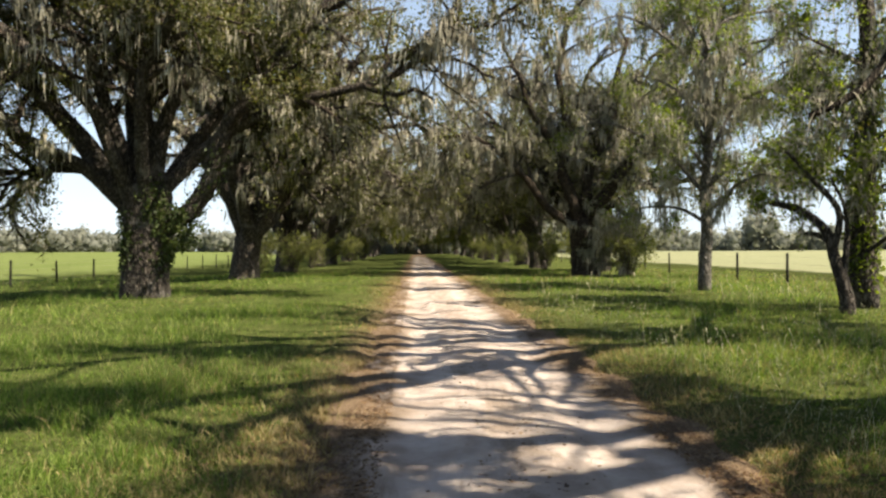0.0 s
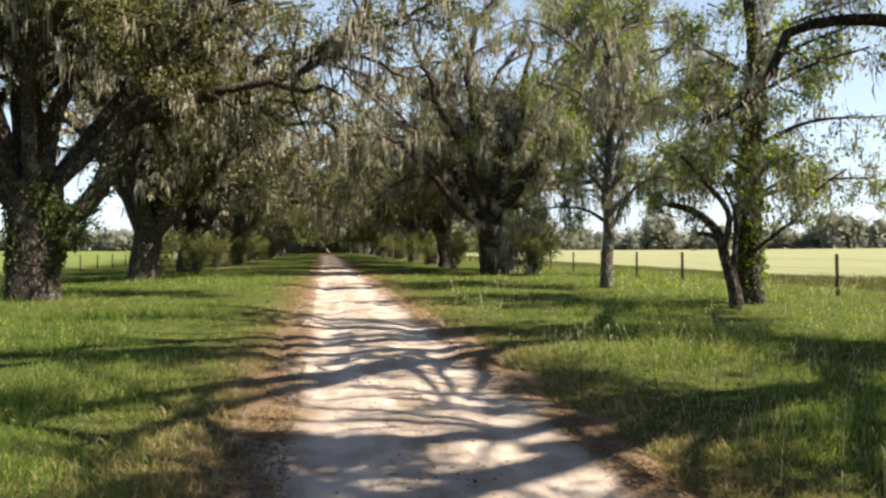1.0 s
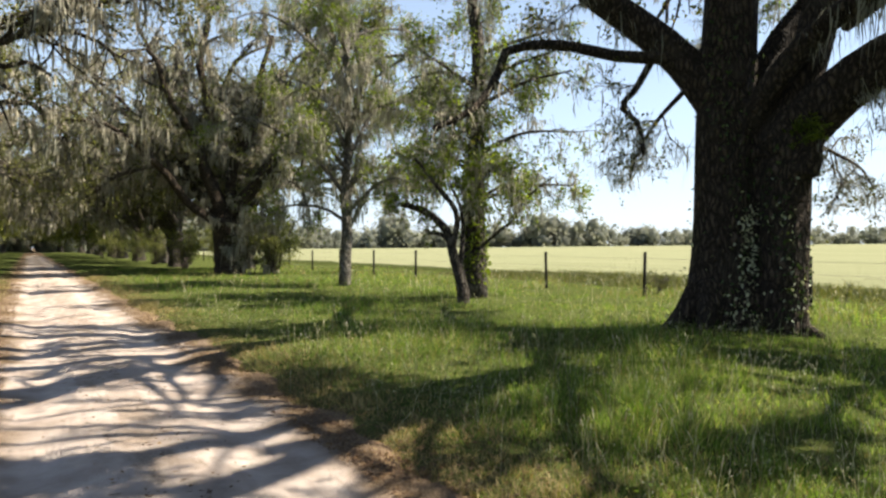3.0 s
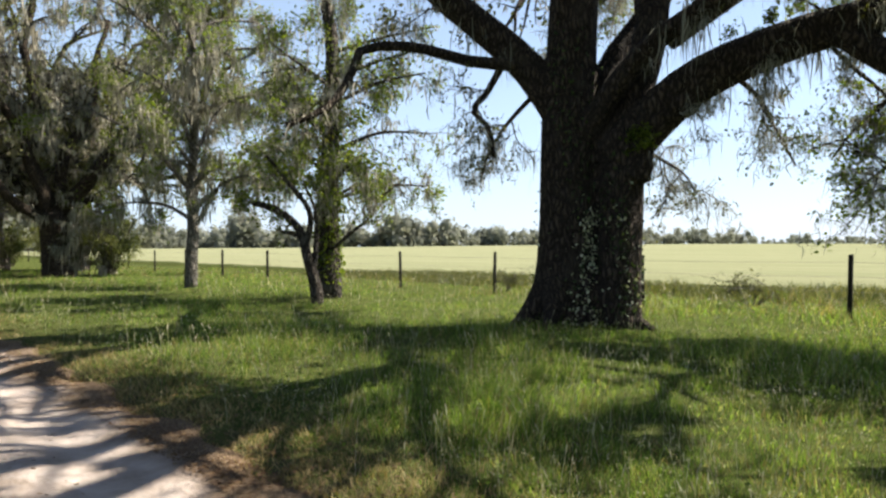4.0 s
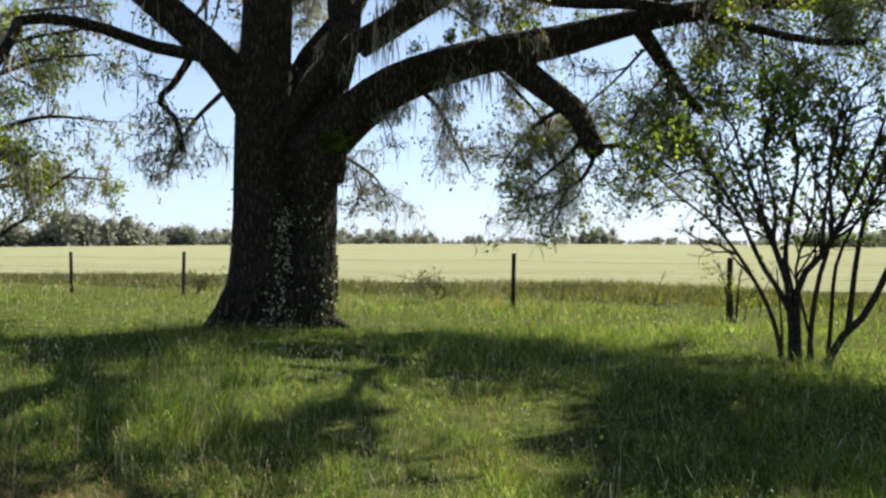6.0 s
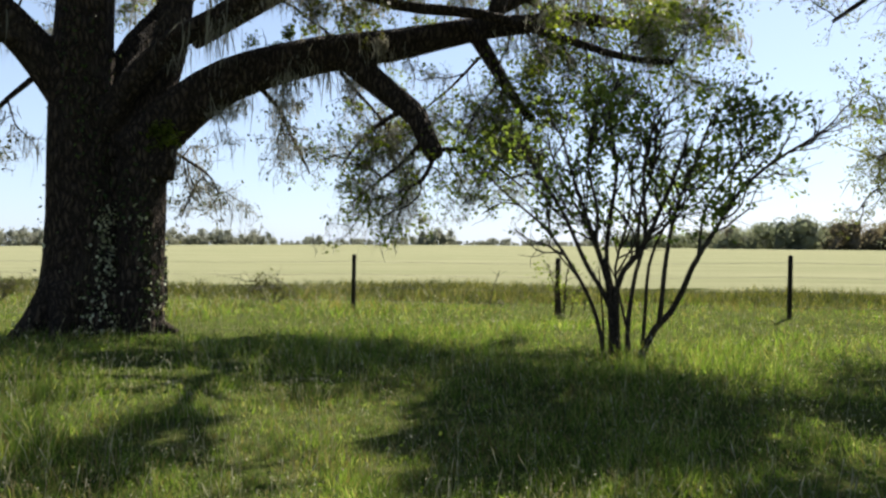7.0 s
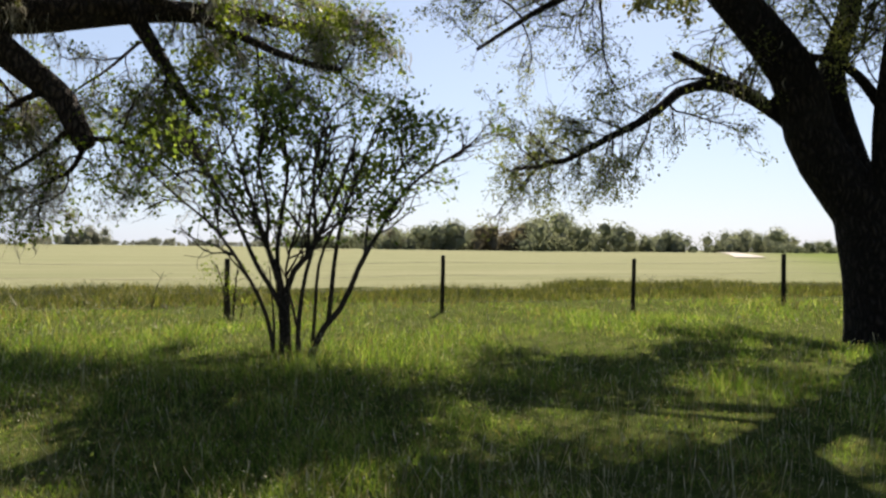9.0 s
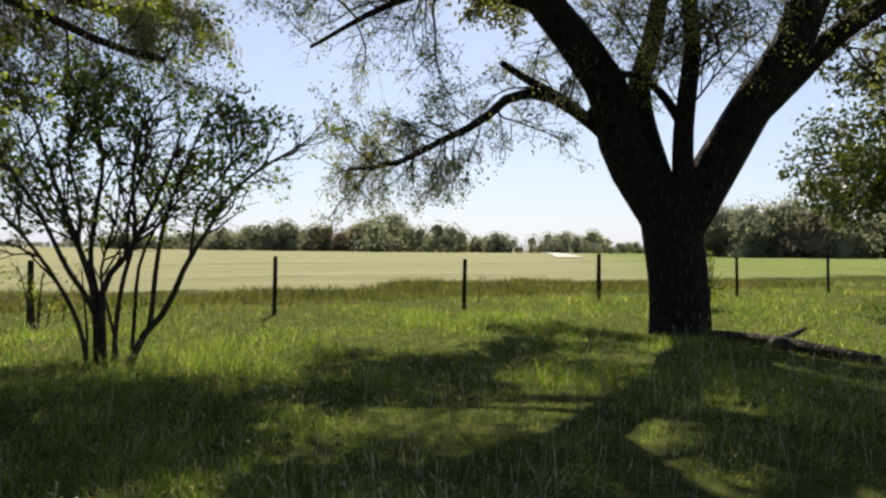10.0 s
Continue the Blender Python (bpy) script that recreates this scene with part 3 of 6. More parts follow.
# the great double-stemmed oak beside the lane
def great_oak():
    t = stand("great_oak", (11.2, 8.5, 0), "massive dark double-stemmed oak with ivy and grey moss, beside the lane", "tree")
    stem = flared(limb(0.6, 0.36, (-0.28, 0.36, -0.4), (-0.24, 0.3, 0.79), (-0.22, 0.27, 1.89), (-0.23, 0.28, 3.54), (-0.21, 0.25, 4.63),
                       (-0.18, 0.21, 5.73), (-0.15, 0.17, 6.93), (-0.11, 0.13, 8.46), (-0.18, 0.21, 10.44)), 0.4, 0.7)
    second = flared(limb(0.37, 0.42, (0.06, -0.72, -0.4), (0.08, -0.68, 0.8), (0.12, -0.68, 1.88), (0.2, -0.64, 2.97), (0.33, -0.6, 3.6)), 0.2, 0.5)
    heart = limb(0.34, 0.34, (0.1, -0.1, -0.4), (0.1, -0.1, 1.0), (0.12, -0.1, 2.4), (0.12, -0.1, 3.6))
    burl = limb(0.3, 0.2, (0.12, -0.95, 2.75), (0.14, -1.05, 3.05), (0.2, -1.0, 3.35))
    second_top = limb(0.3, 0.3, (-0.15, -0.85, 3.3), (0.05, -1.15, 3.4), (0.2, -1.3, 3.75))
    limbs = []
    limbs.append(limb(0.36, 0.18, (-0.18, 0.21, 3.7), (-0.89, 0.75, 4.92), (-1.79, 1.39, 5.83), (-2.39, 1.66, 6.27), (-3.15, 2.03, 7.07), (-3.99, 2.38, 8.1)))
    limbs.append(limb(0.22, 0.12, (-0.15, -0.05, 3.5), (-0.22, -0.6, 4.2), (-0.12, -1.42, 5.0), (-0.11, -2.21, 5.35), (-0.12, -3.05, 5.73), (-0.16, -3.92, 6.12), (-0.19, -5.01, 6.62)))
    limbs.append(limb(0.32, 0.16, (0.33, 0.05, 4.36), (0.87, -0.12, 5.32), (1.4, -0.31, 5.98), (1.94, -0.52, 6.88), (2.41, -0.65, 8.17), (2.76, -0.58, 10.5)))
    limbs.append(limb(0.44, 0.28, (0.11, -0.51, 3.1), (0.5, -1.27, 3.99), (0.82, -2.03, 4.56), (1.25, -3.2, 4.97), (1.42, -4.02, 5.1), (1.72, -5.2, 5.28)))
    limbs.append(limb(0.3, 0.08, (1.6, -4.7, 5.2), (1.77, -5.31, 5.33), (2.04, -6.32, 5.55), (2.22, -7.25, 5.65), (2.34, -8.2, 5.71), (2.37, -9.46, 5.47)))
    limbs.append(limb(0.25, 0.17, (1.34, -4.0, 5.02), (1.39, -4.69, 4.41), (1.4, -5.3, 3.9), (1.3, -5.53, 3.47), (1.2, -5.74, 3.08)))
    limbs.append(limb(0.15, 0.08, (1.93, -6.3, 5.45), (1.85, -6.77, 4.67), (1.76, -7.09, 4.13), (1.65, -7.41, 3.75)))
    limbs.append(limb(0.12, 0.05, (-0.9, 0.6, 4.9), (-2.08, 1.23, 4.94), (-2.61, 1.42, 5.05), (-3.36, 1.75, 5.09), (-3.96, 1.92, 4.9), (-4.19, 1.83, 4.41), (-4.65, 1.87, 3.82), (-5.33, 2.02, 3.48)))
    limbs.append(limb(0.07, 0.03, (-1.26, 1.0, 5.01), (-1.58, 1.15, 4.39), (-1.85, 1.23, 4.04), (-1.73, 0.95, 3.7), (-1.75, 0.79, 3.11)))
    limbs.append(limb(0.12, 0.05, (0.5, -3.0, 6.5), (1.11, -4.98, 5.82), (1.12, -5.87, 5.65), (1.07, -6.68, 5.48), (0.99, -8.04, 4.96), (0.79, -8.98, 4.55), (0.54, -9.69, 4.38)))
    # high limbs above the view, many added for the shade they cast
    high = []
    high.append(limb(0.22, 0.08, (-0.2, 0.2, 6.0), (-2.0, -0.6, 7.5), (-4.2, -1.6, 8.6), (-6.5, -2.4, 9.2)))
    high.append(limb(0.22, 0.08, (-0.1, 0.1, 7.5), (-1.4, -2.2, 9.0), (-3.0, -4.6, 9.8), (-4.2, -6.8, 9.9)))
    high.append(limb(0.2, 0.08, (-0.1, 0.1, 8.0), (-1.5, 2.2, 9.6), (-3.2, 4.6, 10.4), (-4.5, 6.5, 10.3)))
    high.append(limb(0.2, 0.08, (-0.15, 0.2, 7.0), (1.8, 2.2, 8.4), (3.6, 4.0, 9.0), (5.2, 5.2, 9.1)))
    high.append(limb(0.16, 0.07, (2.5, -0.6, 8.5), (3.8, -2.2, 9.6), (4.6, -4.4, 10.0), (5.0, -6.4, 9.7)))
    high.append(limb(0.15, 0.06, (-0.19, -4.6, 6.5), (-1.6, -5.6, 7.8), (-3.2, -6.6, 8.6), (-4.9, -7.4, 8.8)))
    high.append(limb(0.2, 0.07, (-0.15, 0.15, 9.0), (-1.8, -0.6, 11.0), (-3.6, -1.8, 12.2), (-5.4, -3.2, 12.6)))
    high.append(limb(0.2, 0.07, (-0.15, 0.15, 9.5), (-1.6, 1.2, 11.6), (-3.6, 2.4, 12.6), (-5.6, 3.2, 12.6)))
    high.append(limb(0.2, 0.07, (-0.15, 0.15, 9.3), (-3.0, -1.6, 10.6), (-6.0, -3.4, 11.2), (-8.6, -5.0, 11.0)))
    high.append(limb(0.24, 0.1, (-0.15, -4.0, 6.2), (-1.8, -6.4, 8.0), (-3.6, -8.4, 9.0), (-6.2, -9.4, 9.6)))
    high.append(limb(0.2, 0.08, (-2.0, -2.6, 9.2), (-3.6, -4.6, 10.0), (-5.6, -6.4, 10.0), (-7.6, -6.8, 9.8)))
    high.append(limb(0.16, 0.06, (2.1, -6.6, 5.6), (2.4, -7.0, 7.2), (2.8, -7.3, 8.6), (2.6, -7.0, 9.8)))
    high.append(limb(0.16, 0.06, (-0.15, -3.9, 6.1), (-0.9, -5.0, 7.6), (-2.0, -6.0, 8.4), (-3.4, -6.4, 8.4)))
    high.append(limb(0.16, 0.06, (-0.17, -4.4, 6.35), (-0.3, -6.4, 7.6), (-0.6, -8.0, 8.3), (-0.8, -9.2, 8.5)))
    roots = [limb(0.3, 0.06, (-0.4 + dx * 0.3, 0.2 + dy * 0.3, 0.75), (-0.3 + dx * 0.75, 0.1 + dy * 0.75, 0.3), (-0.2 + dx * 1.25, 0.0 + dy * 1.25, -0.05))
             for dx, dy in ((-1.0, 0.55), (-0.95, -0.1), (0.35, -1.1), (0.9, -0.5), (0.2, 1.0), (-0.5, 0.95))]
    back = limb(0.36, 0.2, (0.1, -0.45, 3.0), (0.45, -0.7, 4.3), (0.72, -0.88, 5.4), (1.1, -0.8, 7.0), (1.4, -0.5, 9.0))
    trunk_mesh(t, [stem, second, heart, burl, back] + limbs[:7] + roots, 44, 0.05, 3, BARK, 0.038, limbs[7:] + high)
    steps = [(9, 0.45, 1.9, (35, 80), 0.12, -0.04), (6, 0.2, 1.0, (30, 75), 0.05, -0.05), (4, 0.1, 0.5, (20, 70), 0.0, -0.08)]
    crown(t, limbs[:3], 11, steps, (13, 0.08, 0.08, 0.3), LEAF_OAK, (3, 10, 0.5, 0.01))
    crown(t, high, 15, [(10, 0.25, 2.6, (30, 70), 0.08, -0.03), (5, 0.2, 1.3, (30, 75), 0.05, -0.05), (3, 0.1, 0.6, (20, 70), 0.0, -0.08)],
          (6, 0.13, 0.12, 0.3), LEAF_OAK, (1, 4, 0.6, 0.02), None, 2, 0.03, (), 0.62, 2.0, True)
    # unseen boughs added above the view, each to shade one turf spot
    ends = [((-0.19, -4.8, 6.5), (3.1, 7.2)), ((-0.19, -4.9, 6.6), (3.4, 5.1)), ((-0.19, -5.0, 6.6), (4.7, 3.1)),
            ((-4.2, -1.6, 8.6), (-2.0, 10.7)), ((-4.2, -6.8, 9.9), (-1.8, 5.4)), ((-4.2, -6.8, 9.9), (-3.9, 7.4)), ((-6.5, -2.4, 9.2), (0.2, 4.3))]
    boughs = [shade_bough(t, a, b) for a, b in ends]
    crown(t, boughs, 18, BOUGH, (11, 0.13, 0.1, 0.3), LEAF_OAK, None, None, 2, 0.02, (), 0.25, 2.4, True)
    # boughs on the field side, hung with moss
    behind = [limb(0.16, 0.05, (1.0, -0.8, 6.4), (2.6, -2.4, 7.4), (3.8, -4.2, 7.7), (4.4, -6.2, 7.2), (4.6, -7.6, 6.6)),
              limb(0.14, 0.05, (0.9, -0.6, 6.0), (2.4, 0.6, 7.2), (3.6, 2.4, 7.6), (4.2, 4.4, 7.3)),
              limb(0.14, 0.05, (0.6, -1.4, 5.2), (2.2, -2.6, 6.6), (3.2, -3.2, 7.4), (4.6, -3.4, 7.9)),
              limb(0.14, 0.05, (2.0, -6.2, 5.6), (3.0, -7.4, 6.5), (4.0, -8.8, 6.8), (4.6, -10.4, 6.4))]
    for p, q in behind:
        mesh_part("limb", *tubes(p[None], q[None], 7, 0.04), BARK, t, smooth=True)
    crown(t, behind, 19, [(12, 0.25, 1.5, (30, 85), 0.0, -0.06), (6, 0.2, 0.8, (30, 80), -0.05, -0.1), (3, 0.1, 0.4, (20, 70), 0.0, -0.1)],
          (9, 0.075, 0.08, 0.4), LEAF_FRESH, (3, 8, 0.7, 0.012), None, 3, 0.013, (), 0.35, 3.0)
    # low outer boughs with hanging sprays
    hang = [(14, 0.45, 1.3, (30, 85), -0.05, -0.14), (6, 0.15, 0.75, (25, 70), -0.1, -0.16), (4, 0.1, 0.4, (20, 70), -0.1, -0.12)]
    sprays = []
    sprays.append(limb(0.05, 0.015, (1.3, -5.5, 3.4), (1.5, -5.0, 3.0), (1.6, -4.4, 2.6), (1.6, -4.0, 2.3)))
    sprays.append(limb(0.05, 0.015, (1.25, -5.7, 3.1), (1.2, -5.5, 2.7), (1.0, -5.2, 2.5), (0.9, -5.0, 2.3)))
    sprays.append(limb(0.06, 0.015, (1.4, -5.2, 4.0), (1.9, -4.6, 3.9), (2.1, -4.0, 3.5), (2.1, -3.6, 3.0)))
    sprays.append(limb(0.05, 0.015, (1.2, -5.7, 3.2), (1.2, -6.2, 3.2), (1.2, -6.8, 2.9), (1.2, -7.3, 2.5)))
    sprays.append(limb(0.03, 0.012, (1.95, -6.4, 5.0), (2.4, -5.8, 4.6), (2.6, -5.2, 4.2), (2.6, -4.8, 3.7)))
    for p, q in sprays:
        mesh_part("limb", *tubes(p[None], q[None], 6, 0.03), BARK, t, smooth=True)
    crown(t, sprays, 17, [(9, 0.1, 1.0, (30, 90), 0.1, -0.1), (6, 0.15, 0.6, (25, 80), -0.05, -0.12), (3, 0.1, 0.3, (20, 70), -0.1, -0.12)],
          (7, 0.07, 0.07, 0.4), LEAF_FRESH, (3, 8, 0.35, 0.007))
    crown(t, [limbs[4], limbs[6], limbs[9]], 12, hang, (11, 0.07, 0.08, 0.4), LEAF_FRESH, (2, 8, 0.35, 0.008))
    low = []
    low.append(limb(0.06, 0.02, (1.0, -2.3, 4.6), (1.7, -2.5, 4.2), (2.3, -2.6, 3.6), (2.6, -2.8, 3.0)))
    low.append(limb(0.04, 0.015, (0.5, -0.9, 3.3), (0.9, -1.1, 3.1), (1.3, -1.3, 2.85), (1.5, -1.4, 2.5)))
    low.append(limb(0.05, 0.02, (-0.6, 0.9, 4.4), (-0.7, 1.5, 3.9), (-0.9, 1.8, 3.3), (-1.0, 1.9, 2.8)))
    low.append(limb(0.05, 0.02, (1.4, -3.7, 5.0), (2.0, -3.9, 4.6), (2.4, -4.3, 4.1), (2.6, -4.6, 3.6)))
    for p, q in low:
        mesh_part("limb", *tubes(p[None], q[None], 6, 0.03), BARK, t, smooth=True)
    crown(t, low, 16, [(8, 0.2, 0.9, (40, 90), 0.0, -0.1), (4, 0.15, 0.5, (25, 80), -0.05, -0.1), (2, 0.1, 0.3, (20, 70), -0.1, -0.1)],
          (6, 0.07, 0.06, 0.4), LEAF_OAK, (2, 10, 0.42, 0.009))
    thin = [(9, 0.25, 0.8, (30, 85), 0.0, -0.05), (4, 0.2, 0.45, (25, 70), 0.0, -0.08), (2, 0.1, 0.25, (20, 70), 0.0, -0.1)]
    crown(t, [limbs[7], limbs[8]], 13, thin, (5, 0.06, 0.04, 0.3), LEAF_OAK, (1, 5, 0.35, 0.012))
    under = [(16, 0.1, 0.7, (60, 100), -0.5, -0.25), (3, 0.2, 0.4, (25, 70), -0.2, -0.1)]
    crown(t, [limbs[3]], 14, under, (6, 0.06, 0.06, 0.4), LEAF_OAK, (2, 12, 0.6, 0.009))
    ridge = limb(0.05, 0.05, (0.8, -1.9, 4.93), (1.15, -2.9, 5.3), (1.35, -3.7, 5.42), (1.6, -4.7, 5.52), (1.9, -5.8, 5.62))
    crown(t, [ridge], 26, [(60, 0.0, 0.22, (50, 100), 0.6, -0.1), (3, 0.3, 0.12, (20, 60), 0.1, -0.1)], (7, 0.06, 0.03, 0.1), LEAF_FRESH)
    tagged(mesh_part("moss", *moss_strands(np.random.RandomState(27), np.stack([limbs[1][0], limbs[2][0], limbs[0][0], limbs[3][0], limbs[4][0]]), 20, 20, 0.75, 0.012, 0.3, 0.15), MOSS, t, "grey hanging moss"), kind="stuff")
    ivy(t, stem[0][:8], stem[1][:8] * 1.02, 21, 650, 0.07, LEAF_IVY, "ivy", (235, 262, 215))
    # climber leaves painted pale where sun catches them
    ivy(t, stem[0][0:4], stem[1][0:4] * 1.06, 28, 400, 0.075, LEAF_SUNLIT_CREEPER, "sunlit_creeper", (228, 222, 234, 225, 231))
    ivy(t, second[0][1:10], second[1][1:10] * 1.1, 29, 70, 0.07, LEAF_SUNLIT_CREEPER, "sunlit_creeper", (212, 232))
    ivy(t, second[0][2:], second[1][2:] * 1.04, 24, 500, 0.07, LEAF_IVY, "ivy", (235, 200))
    fern = [(26, 0.0, 0.3, (50, 100), 0.5, -0.1), (3, 0.3, 0.15, (20, 60), 0.1, -0.1)]
    crown(t, [second_top], 25, fern, (9, 0.07, 0.03, 0.1), LEAF_FRESH)
    return t


great_oak()


# the bare-limbed oak against the light
OPEN = [(0.55, 7.32, 7.0, 1.4), (1.32, 6.50, 8.2, 1.4), (2.08, 5.68, 9.4, 1.4), (2.84, 4.86, 10.6, 1.4),
        (-0.55, 6.77, 7.0, 1.1), (0.09, 6.09, 8.0, 1.1), (0.72, 5.40, 9.0, 1.1), (1.36, 4.72, 10.0, 1.1),
        (0.85, -0.68, 7.0, 1.1), (1.49, -1.36, 8.0, 1.1), (2.12, -2.05, 9.0, 1.1), (2.76, -2.73, 10.0, 1.1),
        (-0.4, 1.35, 8.0, 0.9), (0.22, 0.67, 9.0, 0.9), (0.86, -0.03, 10.0, 0.9), (1.5, -0.7, 11.0, 0.9)]   # holes cut in the unseen crown to let sun onto chosen turf


def forked_oak():
    t = stand("forked_oak", (9.5, -9.6, 0), "dark backlit oak forking low into many limbs with sparse new leaves", "tree")
    stem = flared(limb(0.48, 0.52, (0.03, 0.04, -0.4), (0.03, 0.04, 0.3), (0.06, 0.07, 1.11), (0.14, 0.14, 1.91), (0.16, 0.16, 2.5)), 0.25, 0.5)
    limbs = []
    limbs.append(limb(0.44, 0.21, (0.2, 0.2, 2.05), (0.5, 0.9, 3.22), (0.46, 1.25, 4.19), (0.57, 1.78, 4.95), (0.77, 2.47, 5.78), (0.88, 3.09, 6.58), (1.13, 4.04, 7.72)))
    limbs.append(limb(0.28, 0.15, (0.3, 0.0, 2.1), (0.85, 0.12, 3.74), (1.1, 0.03, 4.65), (1.13, -0.29, 5.45), (1.2, -0.57, 6.39), (1.3, -0.81, 7.81)))
    limbs.append(limb(0.2, 0.1, (-0.2, 0.19, 2.2), (-0.38, 0.39, 3.34), (-0.6, 0.52, 4.06), (-0.83, 0.63, 4.84), (-0.96, 0.83, 5.51), (-1.22, 0.91, 6.48)))
    limbs.append(limb(0.42, 0.23, (-0.02, -0.02, 2.0), (-0.62, -0.45, 3.32), (-1.01, -0.68, 4.1), (-1.47, -0.94, 4.88), (-1.72, -1.02, 5.56), (-2.09, -1.19, 6.46), (-2.65, -1.45, 7.61)))
    limbs.append(limb(0.26, 0.14, (-0.66, -0.65, 3.6), (-1.04, -1.49, 4.47), (-1.41, -2.19, 5.25), (-1.86, -2.9, 5.81), (-2.59, -3.72, 6.38)))
    limbs.append(limb(0.12, 0.07, (0.6, 1.0, 3.4), (1.08, 1.77, 4.16), (1.32, 2.34, 4.5), (1.51, 2.88, 4.84)))
    limbs.append(limb(0.135, 0.03, (0.46, 0.8, 3.1), (0.79, 1.37, 3.74), (0.99, 1.84, 4.08), (1.18, 2.31, 4.28), (1.4, 2.88, 4.13), (1.49, 3.29, 3.74), (1.71, 3.96, 3.38), (1.93, 4.72, 2.97), (2.09, 5.48, 2.85)))
    limbs.append(limb(0.09, 0.05, (-0.3, 0.28, 3.61), (-0.08, 0.59, 4.2), (0.12, 0.91, 4.5), (0.33, 1.24, 4.58)))
    high = []
    high.append(limb(0.14, 0.04, (0.9, 3.1, 6.6), (1.3, 4.0, 7.3), (1.1, 4.8, 7.4), (1.5, 5.6, 7.0)))
    high.append(limb(0.11, 0.03, (0.7, 2.3, 5.6), (1.9, 3.4, 6.2), (2.5, 4.6, 5.9), (3.4, 5.8, 5.2)))
    high.append(limb(0.18, 0.06, (-1.2, 0.9, 6.4), (-2.6, 2.4, 7.8), (-4.2, 3.8, 8.6), (-5.6, 5.0, 8.8)))
    high.append(limb(0.2, 0.06, (-2.65, -1.45, 7.6), (-4.4, -1.6, 8.8), (-6.2, -1.4, 9.3), (-7.8, -0.8, 9.2)))
    high.append(limb(0.18, 0.06, (1.3, -0.8, 7.8), (2.6, -1.0, 9.2), (4.2, -1.4, 9.8), (5.6, -1.8, 9.7)))
    # unseen limb, thickened so that its shadow shows on the lane
    high.append(limb(0.26, 0.1, (0.9, 3.1, 6.7), (-1.2, 3.6, 8.4), (-3.0, 5.2, 9.2), (-4.4, 7.0, 9.4)))
    high.append(limb(0.14, 0.05, (-1.9, -2.9, 5.8), (-3.4, -3.6, 6.4), (-5.0, -3.8, 6.4), (-6.4, -3.6, 6.0)))
    # unseen top limbs, added and placed to shade the turf
    top = []
    top.append(limb(0.2, 0.06, (1.1, 3.8, 7.5), (0.0, 3.4, 9.2), (-1.6, 3.8, 10.4), (-3.2, 4.4, 10.8)))
    top.append(limb(0.16, 0.05, (1.1, 3.7, 7.3), (1.7, 3.7, 8.6), (2.3, 3.6, 9.6), (3.0, 3.2, 10.2)))
    top.append(limb(0.2, 0.06, (1.2, -0.6, 7.0), (1.6, 0.8, 9.0), (2.0, 2.0, 10.0), (2.2, 3.0, 10.2)))
    top.append(limb(0.2, 0.06, (1.2, -0.6, 7.0), (1.6, -1.6, 9.2), (2.2, -2.8, 10.4), (2.6, -4.4, 10.8)))
    top.append(limb(0.2, 0.06, (1.2, -0.7, 7.5), (2.6, -2.0, 9.4), (4.2, -2.8, 10.4), (5.4, -3.2, 10.4)))
    top.append(limb(0.2, 0.06, (-2.4, -1.3, 7.2), (-3.2, 0.4, 9.2), (-4.0, 2.4, 10.4), (-4.6, 4.4, 10.6)))
    top.append(limb(0.2, 0.06, (-2.4, -1.3, 7.2), (-2.0, -2.8, 9.4), (-1.6, -4.4, 10.6), (-1.0, -6.0, 10.8)))
    top.append(limb(0.2, 0.06, (-1.1, 0.9, 6.2), (-0.9, 1.4, 8.6), (-0.4, 2.2, 10.4), (0.6, 2.6, 11.4)))
    top.append(limb(0.18, 0.06, (-1.1, 0.9, 6.2), (-0.6, -0.6, 8.4), (0.2, -1.6, 9.8), (0.8, -2.6, 10.4)))
    top.append(limb(0.18, 0.06, (-1.5, -1.0, 5.4), (-2.0, -2.0, 7.6), (-2.2, -2.6, 9.0), (-2.4, -3.0, 10.0)))
    top.append(limb(0.18, 0.06, (1.2, -0.6, 6.4), (0.6, -1.0, 8.4), (-0.4, -1.6, 9.6), (-1.4, -2.0, 10.2)))
    top.append(limb(0.16, 0.05, (-2.1, -1.2, 6.5), (-1.4, -0.7, 8.3), (-0.7, -1.2, 9.5), (0.1, -2.0, 10.3)))
    top.append(limb(0.14, 0.05, (1.1, 3.9, 7.5), (1.4, 3.6, 8.6), (1.9, 3.2, 9.8), (2.6, 2.6, 10.6)))
    top.append(limb(0.14, 0.05, (1.1, 4.0, 7.6), (1.9, 4.4, 8.3), (2.7, 4.6, 8.9), (3.6, 4.3, 9.2)))
    trunk_mesh(t, [stem] + limbs[:6], 36, 0.035, 8, BARK_SHADED, 0.05, limbs[6:] + high + top)
    crown(t, top, 33, [(12, 0.25, 2.2, (35, 80), 0.1, -0.05), (7, 0.2, 1.1, (30, 75), 0.0, -0.05), (3, 0.1, 0.6, (20, 70), 0.0, -0.1)],
          (13, 0.13, 0.15, 0.3), LEAF_NEW, None, None, 2, 0.013, OPEN, 0.5, 2.4, True)
